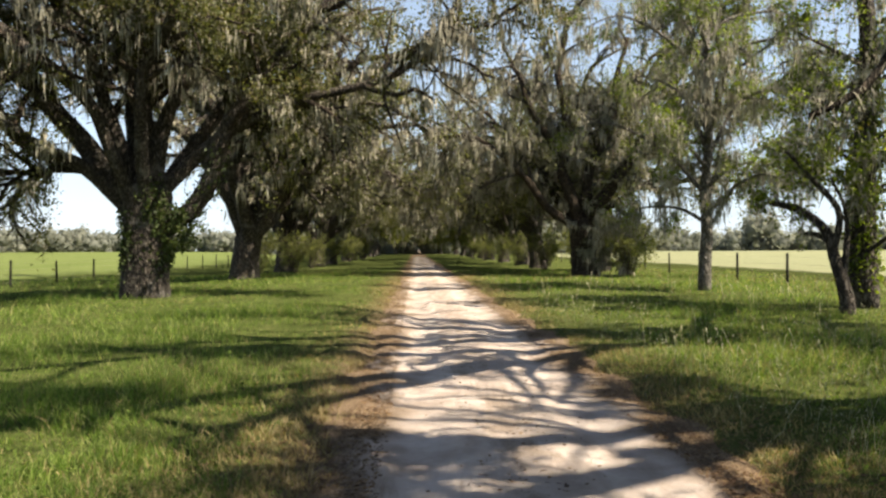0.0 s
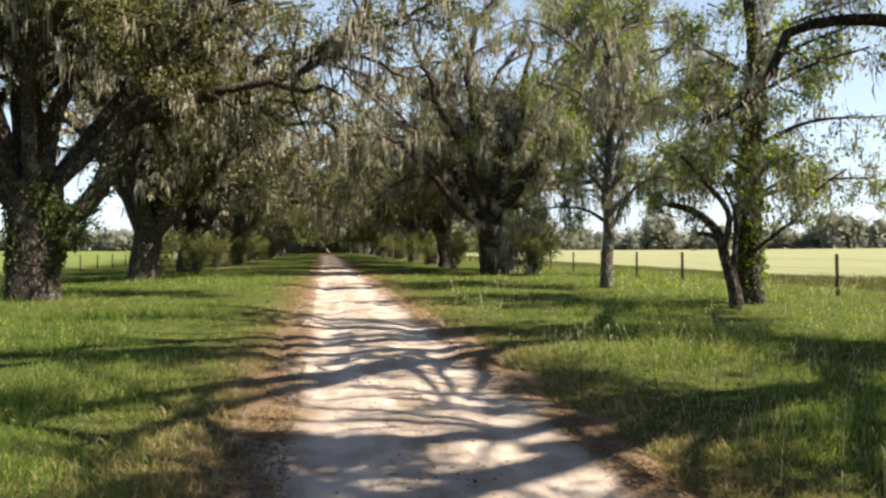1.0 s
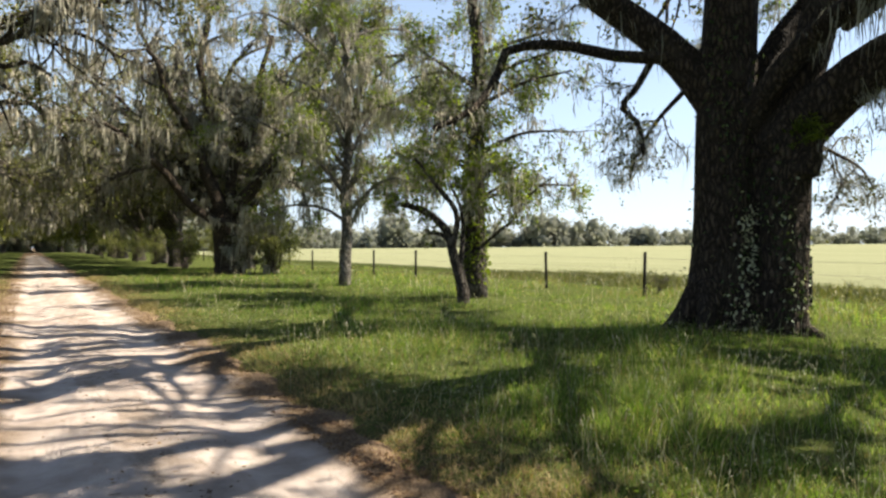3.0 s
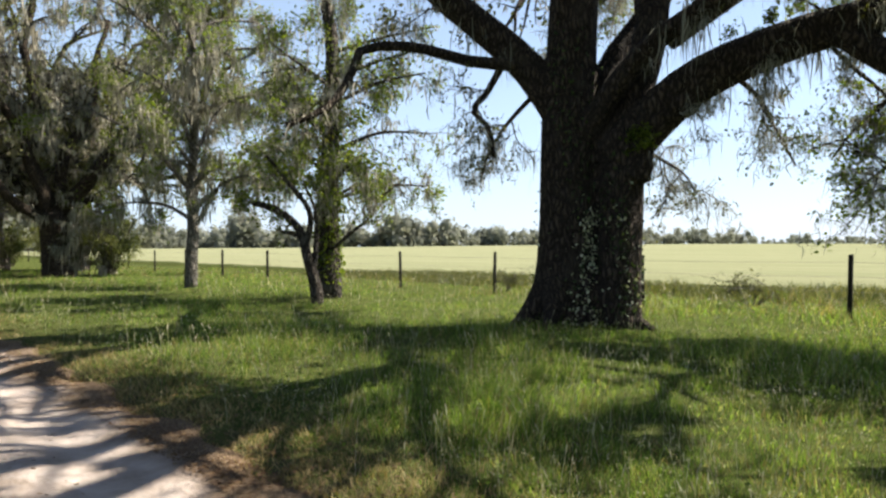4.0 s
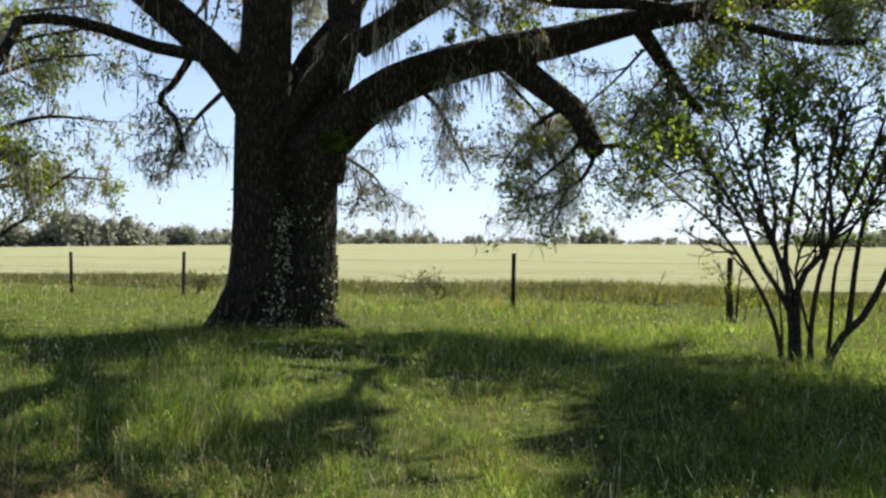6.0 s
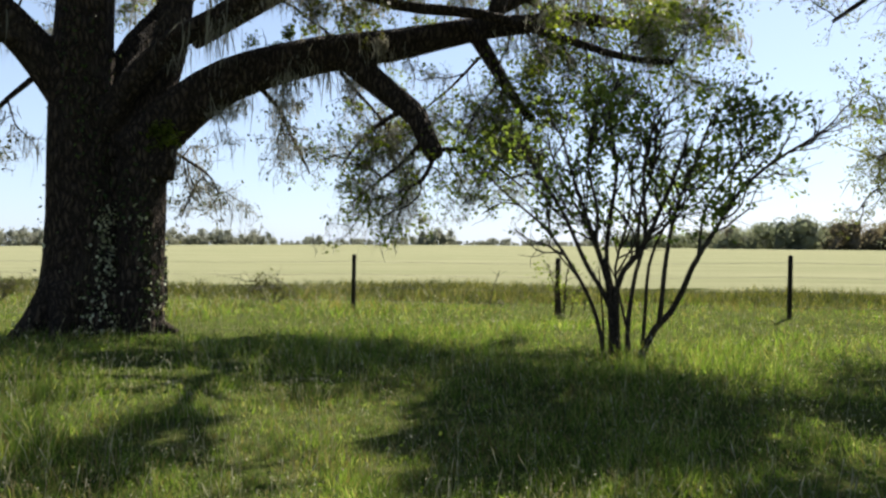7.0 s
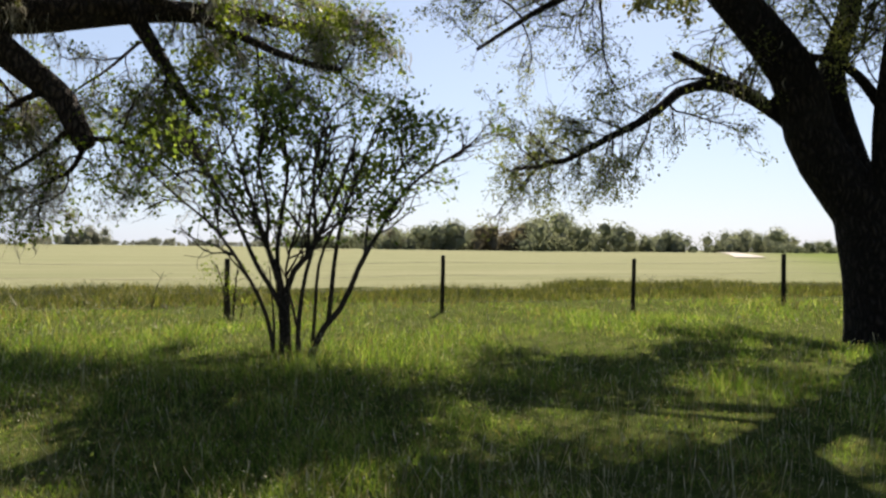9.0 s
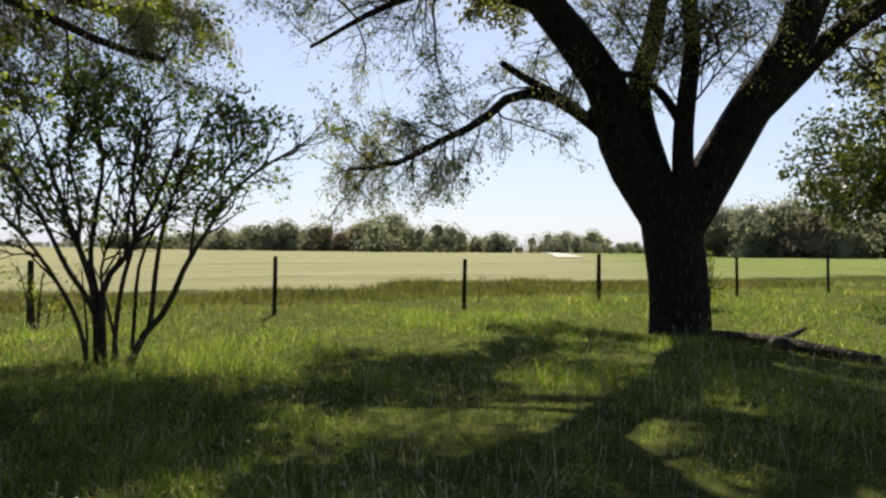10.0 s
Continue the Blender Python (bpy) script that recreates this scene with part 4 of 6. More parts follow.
    # more added boughs out of view: start point and the turf spot to shade
    ends = [((1.1, 3.7, 7.3), (5.6, -1.6)), ((1.6, -0.6, 9.0), (7.7, -1.1)), ((2.6, -1.0, 9.2), (8.3, -3.7)), ((1.2, -0.7, 7.2), (5.1, -4.4)),
            ((-1.1, 0.9, 6.2), (3.3, -4.5)), ((1.1, 3.7, 7.3), (5.4, 0.3)), ((1.2, -0.7, 7.2), (4.3, -1.0)), ((1.1, 3.8, 7.5), (6.5, 1.2)), ((1.1, 3.8, 7.5), (6.4, -0.4)), ((1.1, 3.7, 7.3), (4.9, -1.9)), ((2.6, -1.0, 9.2), (6.9, -2.6)),
            ((1.1, 3.8, 7.5), (6.9, 0.2)), ((1.1, 3.8, 7.5), (5.5, -0.6)), ((1.1, 3.8, 7.5), (7.4, 0.7)), ((1.1, 3.8, 7.5), (6.1, 0.5)), ((2.6, -1.0, 9.2), (11.0, -7.9)), ((2.6, -1.0, 9.2), (9.3, -6.1)), ((2.6, -1.0, 9.2), (8.4, -4.3))]
    boughs = [shade_bough(t, a, b) for a, b in ends]
    crown(t, boughs, 35, BOUGH, (11, 0.14, 0.1, 0.3), LEAF_OAK, None, None, 2, 0.02, (), 0.4, 3.5, True)
    crown(t, [limbs[1], limbs[2]] + high[1:], 31, [(13, 0.35, 1.7, (35, 80), 0.1, -0.05), (8, 0.2, 0.9, (30, 75), 0.0, -0.07), (5, 0.1, 0.45, (20, 70), 0.0, -0.1)],
          (9, 0.052, 0.05, 0.3), LEAF_NEW, (1, 3, 0.25, 0.01), None, 3, 0.012, OPEN)
    crown(t, [limbs[0], limbs[3], limbs[4], high[0]], 34, [(13, 0.4, 1.5, (40, 85), 0.05, -0.05), (7, 0.2, 0.8, (30, 75), 0.0, -0.07), (4, 0.1, 0.4, (20, 70), 0.0, -0.1)],
          (8, 0.052, 0.05, 0.3), LEAF_NEW, None, None, 3, 0.012, OPEN)
    crown(t, [limbs[6]], 32, [(24, 0.22, 1.35, (35, 80), 0.05, -0.14), (8, 0.2, 0.7, (30, 75), 0.0, -0.12), (5, 0.1, 0.32, (20, 70), 0.0, -0.1)],
          (9, 0.05, 0.05, 0.3), LEAF_NEW, (2, 3, 0.35, 0.01), None, 3, 0.013)
    return t


forked_oak()


# the ivy-hung oak across the lane
def west_oak():
    t = stand("west_oak", (-9.5, 25, -0.2), "broad many-limbed oak with ivied foot and grey moss", "tree")
    stem = flared(limb(0.72, 0.8, (0.27, 0.05, -0.4), (0.27, 0.05, 0.94), (0.3, 0.07, 2.29), (0.34, 0.08, 3.65)), 0.35, 0.5)
    limbs = []
    limbs.append(limb(0.18, 0.08, (-0.3, 0.14, 3.6), (-1.63, 0.15, 4.33), (-2.69, -0.02, 4.4), (-3.58, -0.13, 4.27), (-4.44, -0.26, 4.33), (-5.81, -0.72, 4.43)))
    limbs.append(limb(0.42, 0.2, (-0.1, 0.1, 3.0), (-1.61, -0.33, 5.23), (-2.59, -0.61, 6.39), (-3.52, -0.92, 7.8), (-4.42, -1.24, 8.98), (-5.64, -1.81, 10.38)))
    limbs.append(limb(0.3, 0.14, (0.0, 0.2, 3.3), (-0.78, -0.52, 6.33), (-1.07, -1.13, 7.77), (-1.61, -1.88, 8.99), (-1.96, -2.56, 10.31)))
    limbs.append(limb(0.4, 0.2, (0.17, 0.34, 3.2), (-0.24, 0.5, 6.05), (-0.35, 0.78, 8.29), (-0.42, 1.08, 10.38), (-0.65, 1.31, 13.51)))
    limbs.append(limb(0.3, 0.15, (0.57, -0.05, 3.3), (0.94, -0.13, 5.94), (2.04, 0.01, 8.11), (3.35, 0.16, 10.12), (4.5, 0.21, 11.91)))
    limbs.append(limb(0.36, 0.13, (0.5, -0.2, 2.1), (1.91, -0.18, 3.02), (2.62, -0.34, 4.2), (3.06, -0.58, 5.5), (3.85, -0.75, 6.79), (5.45, -0.79, 8.69), (6.96, -0.93, 10.35)))
    limbs.append(limb(0.3, 0.12, (0.54, 0.4, 3.5), (2.22, 1.44, 6.44), (3.48, 2.19, 8.5), (4.62, 2.85, 10.63), (6.06, 3.49, 13.08)))
    limbs.append(limb(0.26, 0.07, (0.7, -0.07, 3.5), (3.1, -0.36, 5.63), (5.82, -0.76, 6.71), (8.49, -1.44, 7.23), (10.65, -2.39, 8.27), (12.29, -3.48, 8.81)))
    limbs.append(limb(0.28, 0.12, (-0.2, 0.0, 3.0), (-1.9, -1.0, 4.7), (-3.6, -1.6, 6.0), (-5.2, -2.0, 7.9), (-7.2, -2.4, 9.6)))
    limbs.append(limb(0.26, 0.12, (0.1, -0.2, 3.2), (-0.5, -1.4, 5.2), (-1.6, -2.8, 7.2), (-3.2, -4.0, 8.8), (-4.6, -5.4, 10.4)))
    limbs.append(limb(0.26, 0.12, (0.4, -0.2, 3.2), (0.7, -1.4, 5.6), (1.5, -2.6, 7.8), (2.4, -3.8, 9.2), (2.8, -5.2, 10.6)))
    limbs.append(limb(0.22, 0.1, (0.4, 0.2, 3.4), (0.4, -0.4, 6.8), (1.2, -0.9, 9.0), (1.4, -1.6, 11.6)))
    limbs = limbs[:8] + [crooked(l, 260 + i, 0.3) for i, l in enumerate(limbs[8:])]
    trunk_mesh(t, [stem] + limbs, 28, 0.04, 13, BARK_DARK, 0.085)
    crown(t, limbs, 41, [(22, 0.36, 3.6, (30, 70), 0.12, -0.02), (6, 0.2, 1.4, (30, 75), 0.0, -0.05), (4, 0.1, 0.6, (20, 70), 0.0, -0.1)],
          (20, 0.095, 0.2, 0.3), LEAF_OAK, (2, 8, 1.0, 0.022), BARK, 2, 0.032, (), 0.5, 1.6)
    ivy(t, stem[0][5:], stem[1][5:] * 1.05, 22, 1500, 0.14, LEAF_DARK, "ivy", (345, 320, 215))
    ivy(t, limbs[5][0][:6], limbs[5][1][:6] * 1.3, 23, 500, 0.14, LEAF_DARK)
    drape = [limb(0.04, 0.02, (0.9 + dx, -0.3, 3.3), (1.2 + dx, -0.5, 2.6), (1.3 + dx, -0.5, 1.9)) for dx in (0.0, 0.35, 0.7)]
    crown(t, drape, 44, [(9, 0.0, 0.6, (40, 90), 0.0, -0.2), (4, 0.2, 0.3, (30, 70), 0.0, -0.1)], (11, 0.13, 0.1, 0.4), LEAF_DARK)
    return t


west_oak()


def avenue_oak(seed, lean, per=3, leaf=(10, 0.11, 0.26, 0.3), moss=(2, 9, 0.95, 0.04)):
    """A moss-hung oak of the avenue, leaning over the lane (towards +x where lean is 1)."""
    rs = np.random.RandomState(seed)
    t = stand("avenue_oak", (0, 0, 0), "mature oak draped in grey moss, arching over the lane", "tree", "avenue oaks")
    h = rs.uniform(1.7, 2.6)
    stem = flared(limb(0.66, 0.6, (0, 0, -0.4), (0.05 * lean, 0, 0.8), (0.12 * lean, 0.1, h * 0.6), (0.3 * lean, 0.05, h + 0.3)), 0.4, 0.5)
    limbs = []
    for i in range(11):
        a = i * 2 * math.pi / 11 + rs.uniform(-0.3, 0.3)
        reach, rise = rs.uniform(6.0, 9.5), rs.uniform(5.5, 14.5)
        dx, dy = math.cos(a) * reach, math.sin(a) * reach
        if dx * lean > 0:
            dx *= 1.3
        w = rs.uniform(-1.1, 1.1, 6)
        limbs.append(limb(rs.uniform(0.26, 0.42), 0.09, (0.3 * lean, 0.05, h * 0.75), (0.3 * lean + dx * 0.15 + w[4] * 0.5, dy * 0.15 + w[5] * 0.5, h + rise * 0.3),
                          (dx * 0.4 + w[0], dy * 0.4 + w[1], h + rise * 0.6), (dx * 0.72 + w[2], dy * 0.72 + w[3], h + rise * 0.9), (dx, dy, h + rise)))
    # low arms that reach out over the lane and sag at their ends
    arms = []
    for i in range(5):
        reach, rise, dy = rs.uniform(6.5, 10.5) * lean, rs.uniform(2.6, 6.0), rs.uniform(-5.0, 3.0)
        w = rs.uniform(-0.8, 0.8, 6)
        arms.append(limb(rs.uniform(0.2, 0.32), 0.06, (0.3 * lean, 0.05, h * 0.85), (reach * 0.2, dy * 0.2 + w[0], h + rise * 0.5 + w[3]), (reach * 0.45, dy * 0.45 + w[1], h + rise + w[4]),
                         (reach * 0.75, dy * 0.8 + w[2], h + rise * 1.05 + w[5]), (reach, dy, h + rise * 0.8)))
    limbs = [crooked(l, seed + 31 * i, 0.45) for i, l in enumerate(limbs + arms)]
    trunk_mesh(t, [stem] + limbs, 12, 0.06, seed, BARK_DARK)
    crown(t, limbs, seed + 1, [(9, 0.22, 3.4, (30, 75), 0.1, -0.02), (6, 0.2, 1.8, (30, 80), 0.0, -0.04), (per, 0.1, 1.0, (20, 70), 0.0, -0.08)],
          leaf, LEAF_AVENUE, moss, BARK_DARK, min(2, per), 0.036, (), 0.6, 1.3)
    return t


# the first great oak of the east row, its long arm reaching out over the verge
def east_oak():
    t = stand("east_oak", (9.4, 39.7, 0), "large dark-trunked oak hung with moss, vines at its foot", "tree")
    stem = flared(limb(0.72, 0.66, (0.1, 0, -0.4), (0.0, 0, 1.0), (-0.15, 0, 2.2), (-0.3, 0.0, 3.2)), 0.35, 0.5)
    limbs = []
    limbs.append(limb(0.42, 0.1, (-0.2, 0, 3.0), (1.7, -0.8, 5.3), (3.2, -1.4, 6.8), (5.1, -2.2, 7.9), (7.8, -3.0, 9.3), (10.4, -3.8, 11.4)))
    limbs.append(limb(0.2, 0.08, (4.6, -2.0, 7.7), (4.5, -2.0, 9.6), (4.0, -2.2, 11.4), (3.6, -2.4, 14.0)))
    limbs.append(limb(0.2, 0.07, (6.4, -2.6, 8.6), (6.4, -3.0, 10.4), (6.0, -3.2, 12.2), (6.4, -3.2, 14.2)))
    limbs.append(limb(0.32, 0.1, (-0.4, 0, 3.0), (-1.4, -0.4, 6.2), (-2.2, -0.8, 7.8), (-3.0, -1.0, 8.8), (-4.6, -1.2, 11.6)))
    limbs.append(limb(0.38, 0.12, (-0.3, 0.1, 3.2), (-1.1, 0.2, 6.2), (-0.8, 0.4, 9.0), (-1.4, 0.6, 11.6), (-1.1, 0.8, 15.0)))
    limbs.append(limb(0.32, 0.1, (-0.1, 0, 3.2), (0.5, 0.4, 6.5), (2.0, 0.8, 9.7), (2.7, 1.0, 13.5)))
    limbs.append(limb(0.28, 0.06, (-0.6, 0, 2.8), (-2.4, -0.6, 4.2), (-4.3, -1.0, 5.9), (-6.0, -1.6, 7.2), (-7.8, -2.2, 7.6)))
    limbs.append(limb(0.17, 0.05, (0.1, -0.1, 3.2), (2.4, -1.0, 4.4), (4.6, -1.8, 5.0), (7.1, -2.8, 5.3), (9.3, -3.4, 4.9)))
    limbs.append(limb(0.24, 0.08, (0.0, 0.2, 3.0), (1.6, 2.6, 6.0), (3.4, 4.6, 8.6), (4.6, 6.0, 11.0)))
    limbs.append(limb(0.24, 0.08, (-0.4, 0.2, 3.0), (-2.2, 2.6, 6.0), (-4.4, 4.4, 9.0), (-6.0, 5.4, 11.0)))
    limbs = [crooked(l, 240 + i, 0.35) for i, l in enumerate(limbs)]
    trunk_mesh(t, [stem] + limbs, 14, 0.06, 230, BARK)
    crown(t, limbs[:3], 233, [(12, 0.35, 2.4, (30, 75), 0.08, -0.03), (6, 0.2, 1.3, (30, 80), 0.0, -0.05), (3, 0.1, 0.7, (20, 70), 0.0, -0.1)],
          (12, 0.1, 0.22, 0.3), LEAF_FRESH, None, BARK_DARK, 2, 0.03, (), 0.45, 1.3)
    crown(t, limbs, 231, [(14, 0.25, 3.0, (30, 75), 0.08, -0.03), (6, 0.2, 1.5, (30, 80), 0.0, -0.05), (4, 0.1, 0.8, (20, 70), 0.0, -0.1)],
          (8, 0.1, 0.24, 0.3), LEAF_AVENUE, (3, 9, 1.0, 0.03), BARK_DARK, 2, 0.034, (), 0.5, 1.3)
    vines = [limb(0.03, 0.02, (0.3 + dx, -0.7, -0.1), (0.4 + dx * 1.2, -0.8, 1.5), (0.5 + dx * 1.5, -0.6, 3.0), (0.4 + dx * 1.4, -0.4, 4.2)) for dx in (0.0, 0.4, 0.9, 1.5)]
    for p, q in vines:
        mesh_part("vine", *tubes(p[None], q[None], 5), STEM_BARK, t)
    crown(t, vines, 232, [(9, 0.1, 0.8, (40, 90), 0.0, -0.1), (5, 0.2, 0.4, (30, 70), 0.0, -0.1)], (9, 0.1, 0.1, 0.3), LEAF_OAK, (2, 8, 0.9, 0.03), STEM_BARK)


east_oak()
WEST = [avenue_oak(s, 1) for s in (101, 102, 103)]
EAST = [avenue_oak(s, -1) for s in (111, 112, 113)]
FAR_WEST = [avenue_oak(121, 1, 1, (9, 0.5, 0.5, 0.3), (1, 2, 2.0, 0.11))]
FAR_EAST = [avenue_oak(131, -1, 1, (9, 0.5, 0.5, 0.3), (1, 2, 2.0, 0.11))]
placed = set()


def plant(pool, spots):
    for i, (x, y, turn, size) in enumerate(spots):
        src = pool[i % len(pool)]
        m = pose(x, y, float(ground_z(x, y)), 0, 0, turn) @ Matrix.Scale(size, 4)
        if src.name in placed:
            ob = copy_thing(src, m)
        else:
            placed.add(src.name)
            ob = src
        ob.matrix_basis = m


plant(WEST, [(-9.2, 39, 10, 1.1), (-9.6, 53, -25, 1.0), (-9.0, 66, 25, 1.05), (-9.4, 80, -10, 1.0)])
plant(EAST, [(9.6, 56, 25, 1.0), (10.4, 69, -25, 1.0), (10.3, 83, 15, 1.0), (12.5, 48.0, 60, 0.95)])


def south_oak():
    t = stand("south_oak", (7.7, -23.5, 0), "dense dark-leaved oak with low hanging boughs", "tree")
    stem = flared(limb(0.5, 0.45, (0, 0, -0.4), (0.05, 0, 0.8), (0.1, 0.1, 2.0), (0.1, 0.1, 3.2)), 0.4, 0.5)
    limbs = []
    limbs.append(limb(0.25, 0.07, (0.1, 0.1, 2.5), (0.8, 2.5, 5.0), (1.5, 4.8, 5.6), (2.0, 6.6, 4.6)))
    limbs.append(limb(0.25, 0.07, (0.1, 0.1, 2.9), (1.8, 2.0, 6.5), (3.0, 4.0, 7.5), (3.6, 6.0, 6.8)))
    limbs.append(limb(0.25, 0.07, (0.1, 0.1, 2.9), (-0.5, 3.0, 6.5), (-0.5, 5.5, 8.0), (-0.2, 7.4, 7.4)))
    limbs.append(limb(0.2, 0.06, (0.1, 0.1, 2.5), (2.2, 1.5, 4.0), (4.0, 3.0, 4.4), (5.4, 4.4, 3.6)))
    limbs.append(limb(0.25, 0.08, (0.1, 0.1, 3.0), (0.2, 0.4, 6.0), (-0.4, 0.8, 9.0), (0.2, 1.0, 11.5)))
    limbs.append(limb(0.2, 0.06, (0.1, 0.1, 2.6), (-2.0, 1.5, 5.5), (-3.8, 3.0, 7.2), (-5.4, 4.6, 7.6)))
    limbs.append(limb(0.2, 0.06, (0.5, 2.0, 4.5), (1.6, 3.6, 4.4), (2.6, 5.0, 3.9), (3.2, 6.2, 3.0)))
    limbs.append(limb(0.2, 0.06, (0.2, 0.4, 6.0), (1.2, 2.6, 8.4), (2.0, 4.4, 9.2), (2.4, 6.4, 8.6)))
    limbs.append(limb(0.2, 0.06, (0.1, 0.2, 4.5), (0.2, 2.4, 6.4), (0.6, 4.4, 6.8), (0.8, 6.2, 6.0)))
    trunk_mesh(t, [stem] + limbs, 10, 0.05, 140, BARK)
    crown(t, limbs, 142, [(11, 0.3, 1.9, (30, 80), 0.0, -0.08), (6, 0.2, 1.0, (30, 80), -0.05, -0.1), (4, 0.1, 0.5, (20, 70), 0.0, -0.1)], (20, 0.14, 0.14, 0.3), LEAF_DARK, (1, 4, 0.6, 0.02), BARK, 2)


south_oak()
plant(FAR_WEST, [(-9.1, 95, 30, 1.0), (-9.5, 110, -30, 1.05), (-9.2, 127, 5, 1.0), (-9.0, 147, 20, 1.1), (-9.0, 170, -20, 1.1), (-5.0, 188, 15, 1.0), (-1.0, 204, 40, 1.1)])
plant(FAR_EAST, [(10.2, 98, -15, 1.0), (10.6, 114, 30, 1.05), (10.1, 132, 0, 1.0), (10.3, 152, -20, 1.1), (10.0, 175, 10, 1.1), (6.5, 190, -15, 1.0), (3.0, 202, -35, 1.0)])


# ---- multi-stemmed shrub by the fence ----
def stem_shrub():
    t = stand("tall_shrub", (9.95, -0.3, 0), "multi-stemmed leafy shrub in the grass before the fence", "shrub")
    stems = []
    stems.append(limb(0.075, 0.025, (0, 0, -0.15), (0.02, 0.03, 0.5), (0.0, 0.0, 1.07), (0.1, -0.32, 1.5), (0.2, -0.57, 2.05), (0.25, -0.8, 2.6), (0.35, -0.95, 3.1)))
    stems.append(limb(0.06, 0.02, (-0.04, 0.09, -0.15), (0.0, 0.1, 0.5), (-0.06, 0.16, 1.1), (-0.12, 0.35, 1.71), (-0.2, 0.55, 2.3), (-0.3, 0.75, 3.0)))
    stems.append(limb(0.05, 0.02, (-0.02, 0.12, 0.7), (-0.05, 0.23, 0.95), (-0.1, 0.42, 1.26), (-0.2, 0.73, 1.97), (-0.32, 1.0, 2.4), (-0.42, 1.25, 2.8)))
    stems.append(limb(0.05, 0.02, (0.03, 0.05, 0.8), (0.06, 0.16, 1.3), (0.14, 0.12, 1.8), (0.1, 0.02, 2.6), (0.2, 0.12, 3.3), (0.16, 0.0, 3.8)))
    stems.append(limb(0.07, 0.015, (0.03, -0.22, -0.15), (-0.02, -0.43, 0.36), (-0.08, -0.72, 0.73), (-0.15, -0.95, 1.3), (-0.22, -1.16, 1.66), (-0.35, -1.5, 2.25), (-0.5, -2.0, 2.66), (-0.65, -2.5, 2.95)))
    stems.append(limb(0.05, 0.018, (-0.05, -0.52, 0.5), (0.0, -0.57, 0.95), (0.05, -0.62, 1.37), (0.1, -0.74, 1.97), (0.2, -1.02, 2.7), (0.3, -1.25, 3.3)))
    stems.append(limb(0.03, 0.01, (-0.12, 0.21, -0.15), (-0.14, 0.2, 0.4), (-0.16, 0.22, 0.75), (-0.2, 0.26, 1.25)))
    stems.append(limb(0.032, 0.015, (0.08, -0.17, -0.15), (0.06, -0.13, 0.3), (0.1, -0.06, 0.65), (0.16, 0.04, 1.2), (0.24, -0.16, 2.0), (0.3, -0.2, 2.8)))
    stems.append(limb(0.05, 0.018, (0.07, 0.03, -0.15), (0.12, 0.06, 0.6), (0.2, 0.2, 1.2), (0.34, 0.42, 1.8), (0.48, 0.8, 2.5), (0.6, 1.0, 3.1)))
    stems.append(limb(0.035, 0.015, (-0.12, 0.3, 1.5), (-0.22, 0.28, 2.0), (-0.4, 0.4, 2.6), (-0.5, 0.3, 3.3)))
    stems.append(limb(0.035, 0.015, (0.05, -0.25, 1.4), (-0.05, -0.28, 2.0), (-0.12, -0.45, 2.6), (-0.2, -0.5, 3.4)))
    stems.append(limb(0.03, 0.012, (-0.15, -1.0, 1.4), (-0.1, -1.1, 2.0), (0.0, -1.5, 2.6), (0.1, -1.75, 3.1)))
    stems.append(limb(0.05, 0.02, (-0.1, -0.1, -0.15), (-0.12, -0.12, 0.5), (-0.16, -0.2, 1.1), (-0.24, -0.34, 1.7), (-0.3, -0.3, 2.4), (-0.4, -0.45, 3.2)))
    stems.append(limb(0.045, 0.015, (-0.08, 0.16, -0.15), (-0.16, 0.3, 0.6), (-0.24, 0.58, 1.2), (-0.4, 0.95, 1.75), (-0.5, 1.4, 2.15), (-0.6, 1.75, 2.5)))
    stems.append(limb(0.04, 0.015, (0.1, -0.3, -0.15), (0.16, -0.36, 0.7), (0.22, -0.42, 1.3), (0.32, -0.7, 1.9), (0.42, -1.3, 2.5), (0.5, -1.9, 2.8)))
    for p, r in stems:
        mesh_part("stem", *tubes(p[None], r[None] * 0.74, 9, 0.06), STEM_BARK, t, smooth=True)
    crown(t, stems[:6] + stems[7:], 51, [(9, 0.5, 0.9, (25, 70), 0.12, 0.0), (6, 0.3, 0.42, (20, 70), 0.05, 0.0)], (5, 0.085, 0.08, 0.1), LEAF_SHRUB, None, STEM_BARK, 3, 0.013, (), 0.5, 3.2)
    crown(t, stems[:6] + stems[7:], 52, [(6, 0.4, 0.7, (20, 50), 0.3, 0.05), (3, 0.3, 0.35, (20, 60), 0.1, 0.0)], (2, 0.075, 0.04, 0.1), LEAF_SHRUB, None, STEM_BARK, 2, 0.015)


stem_shrub()


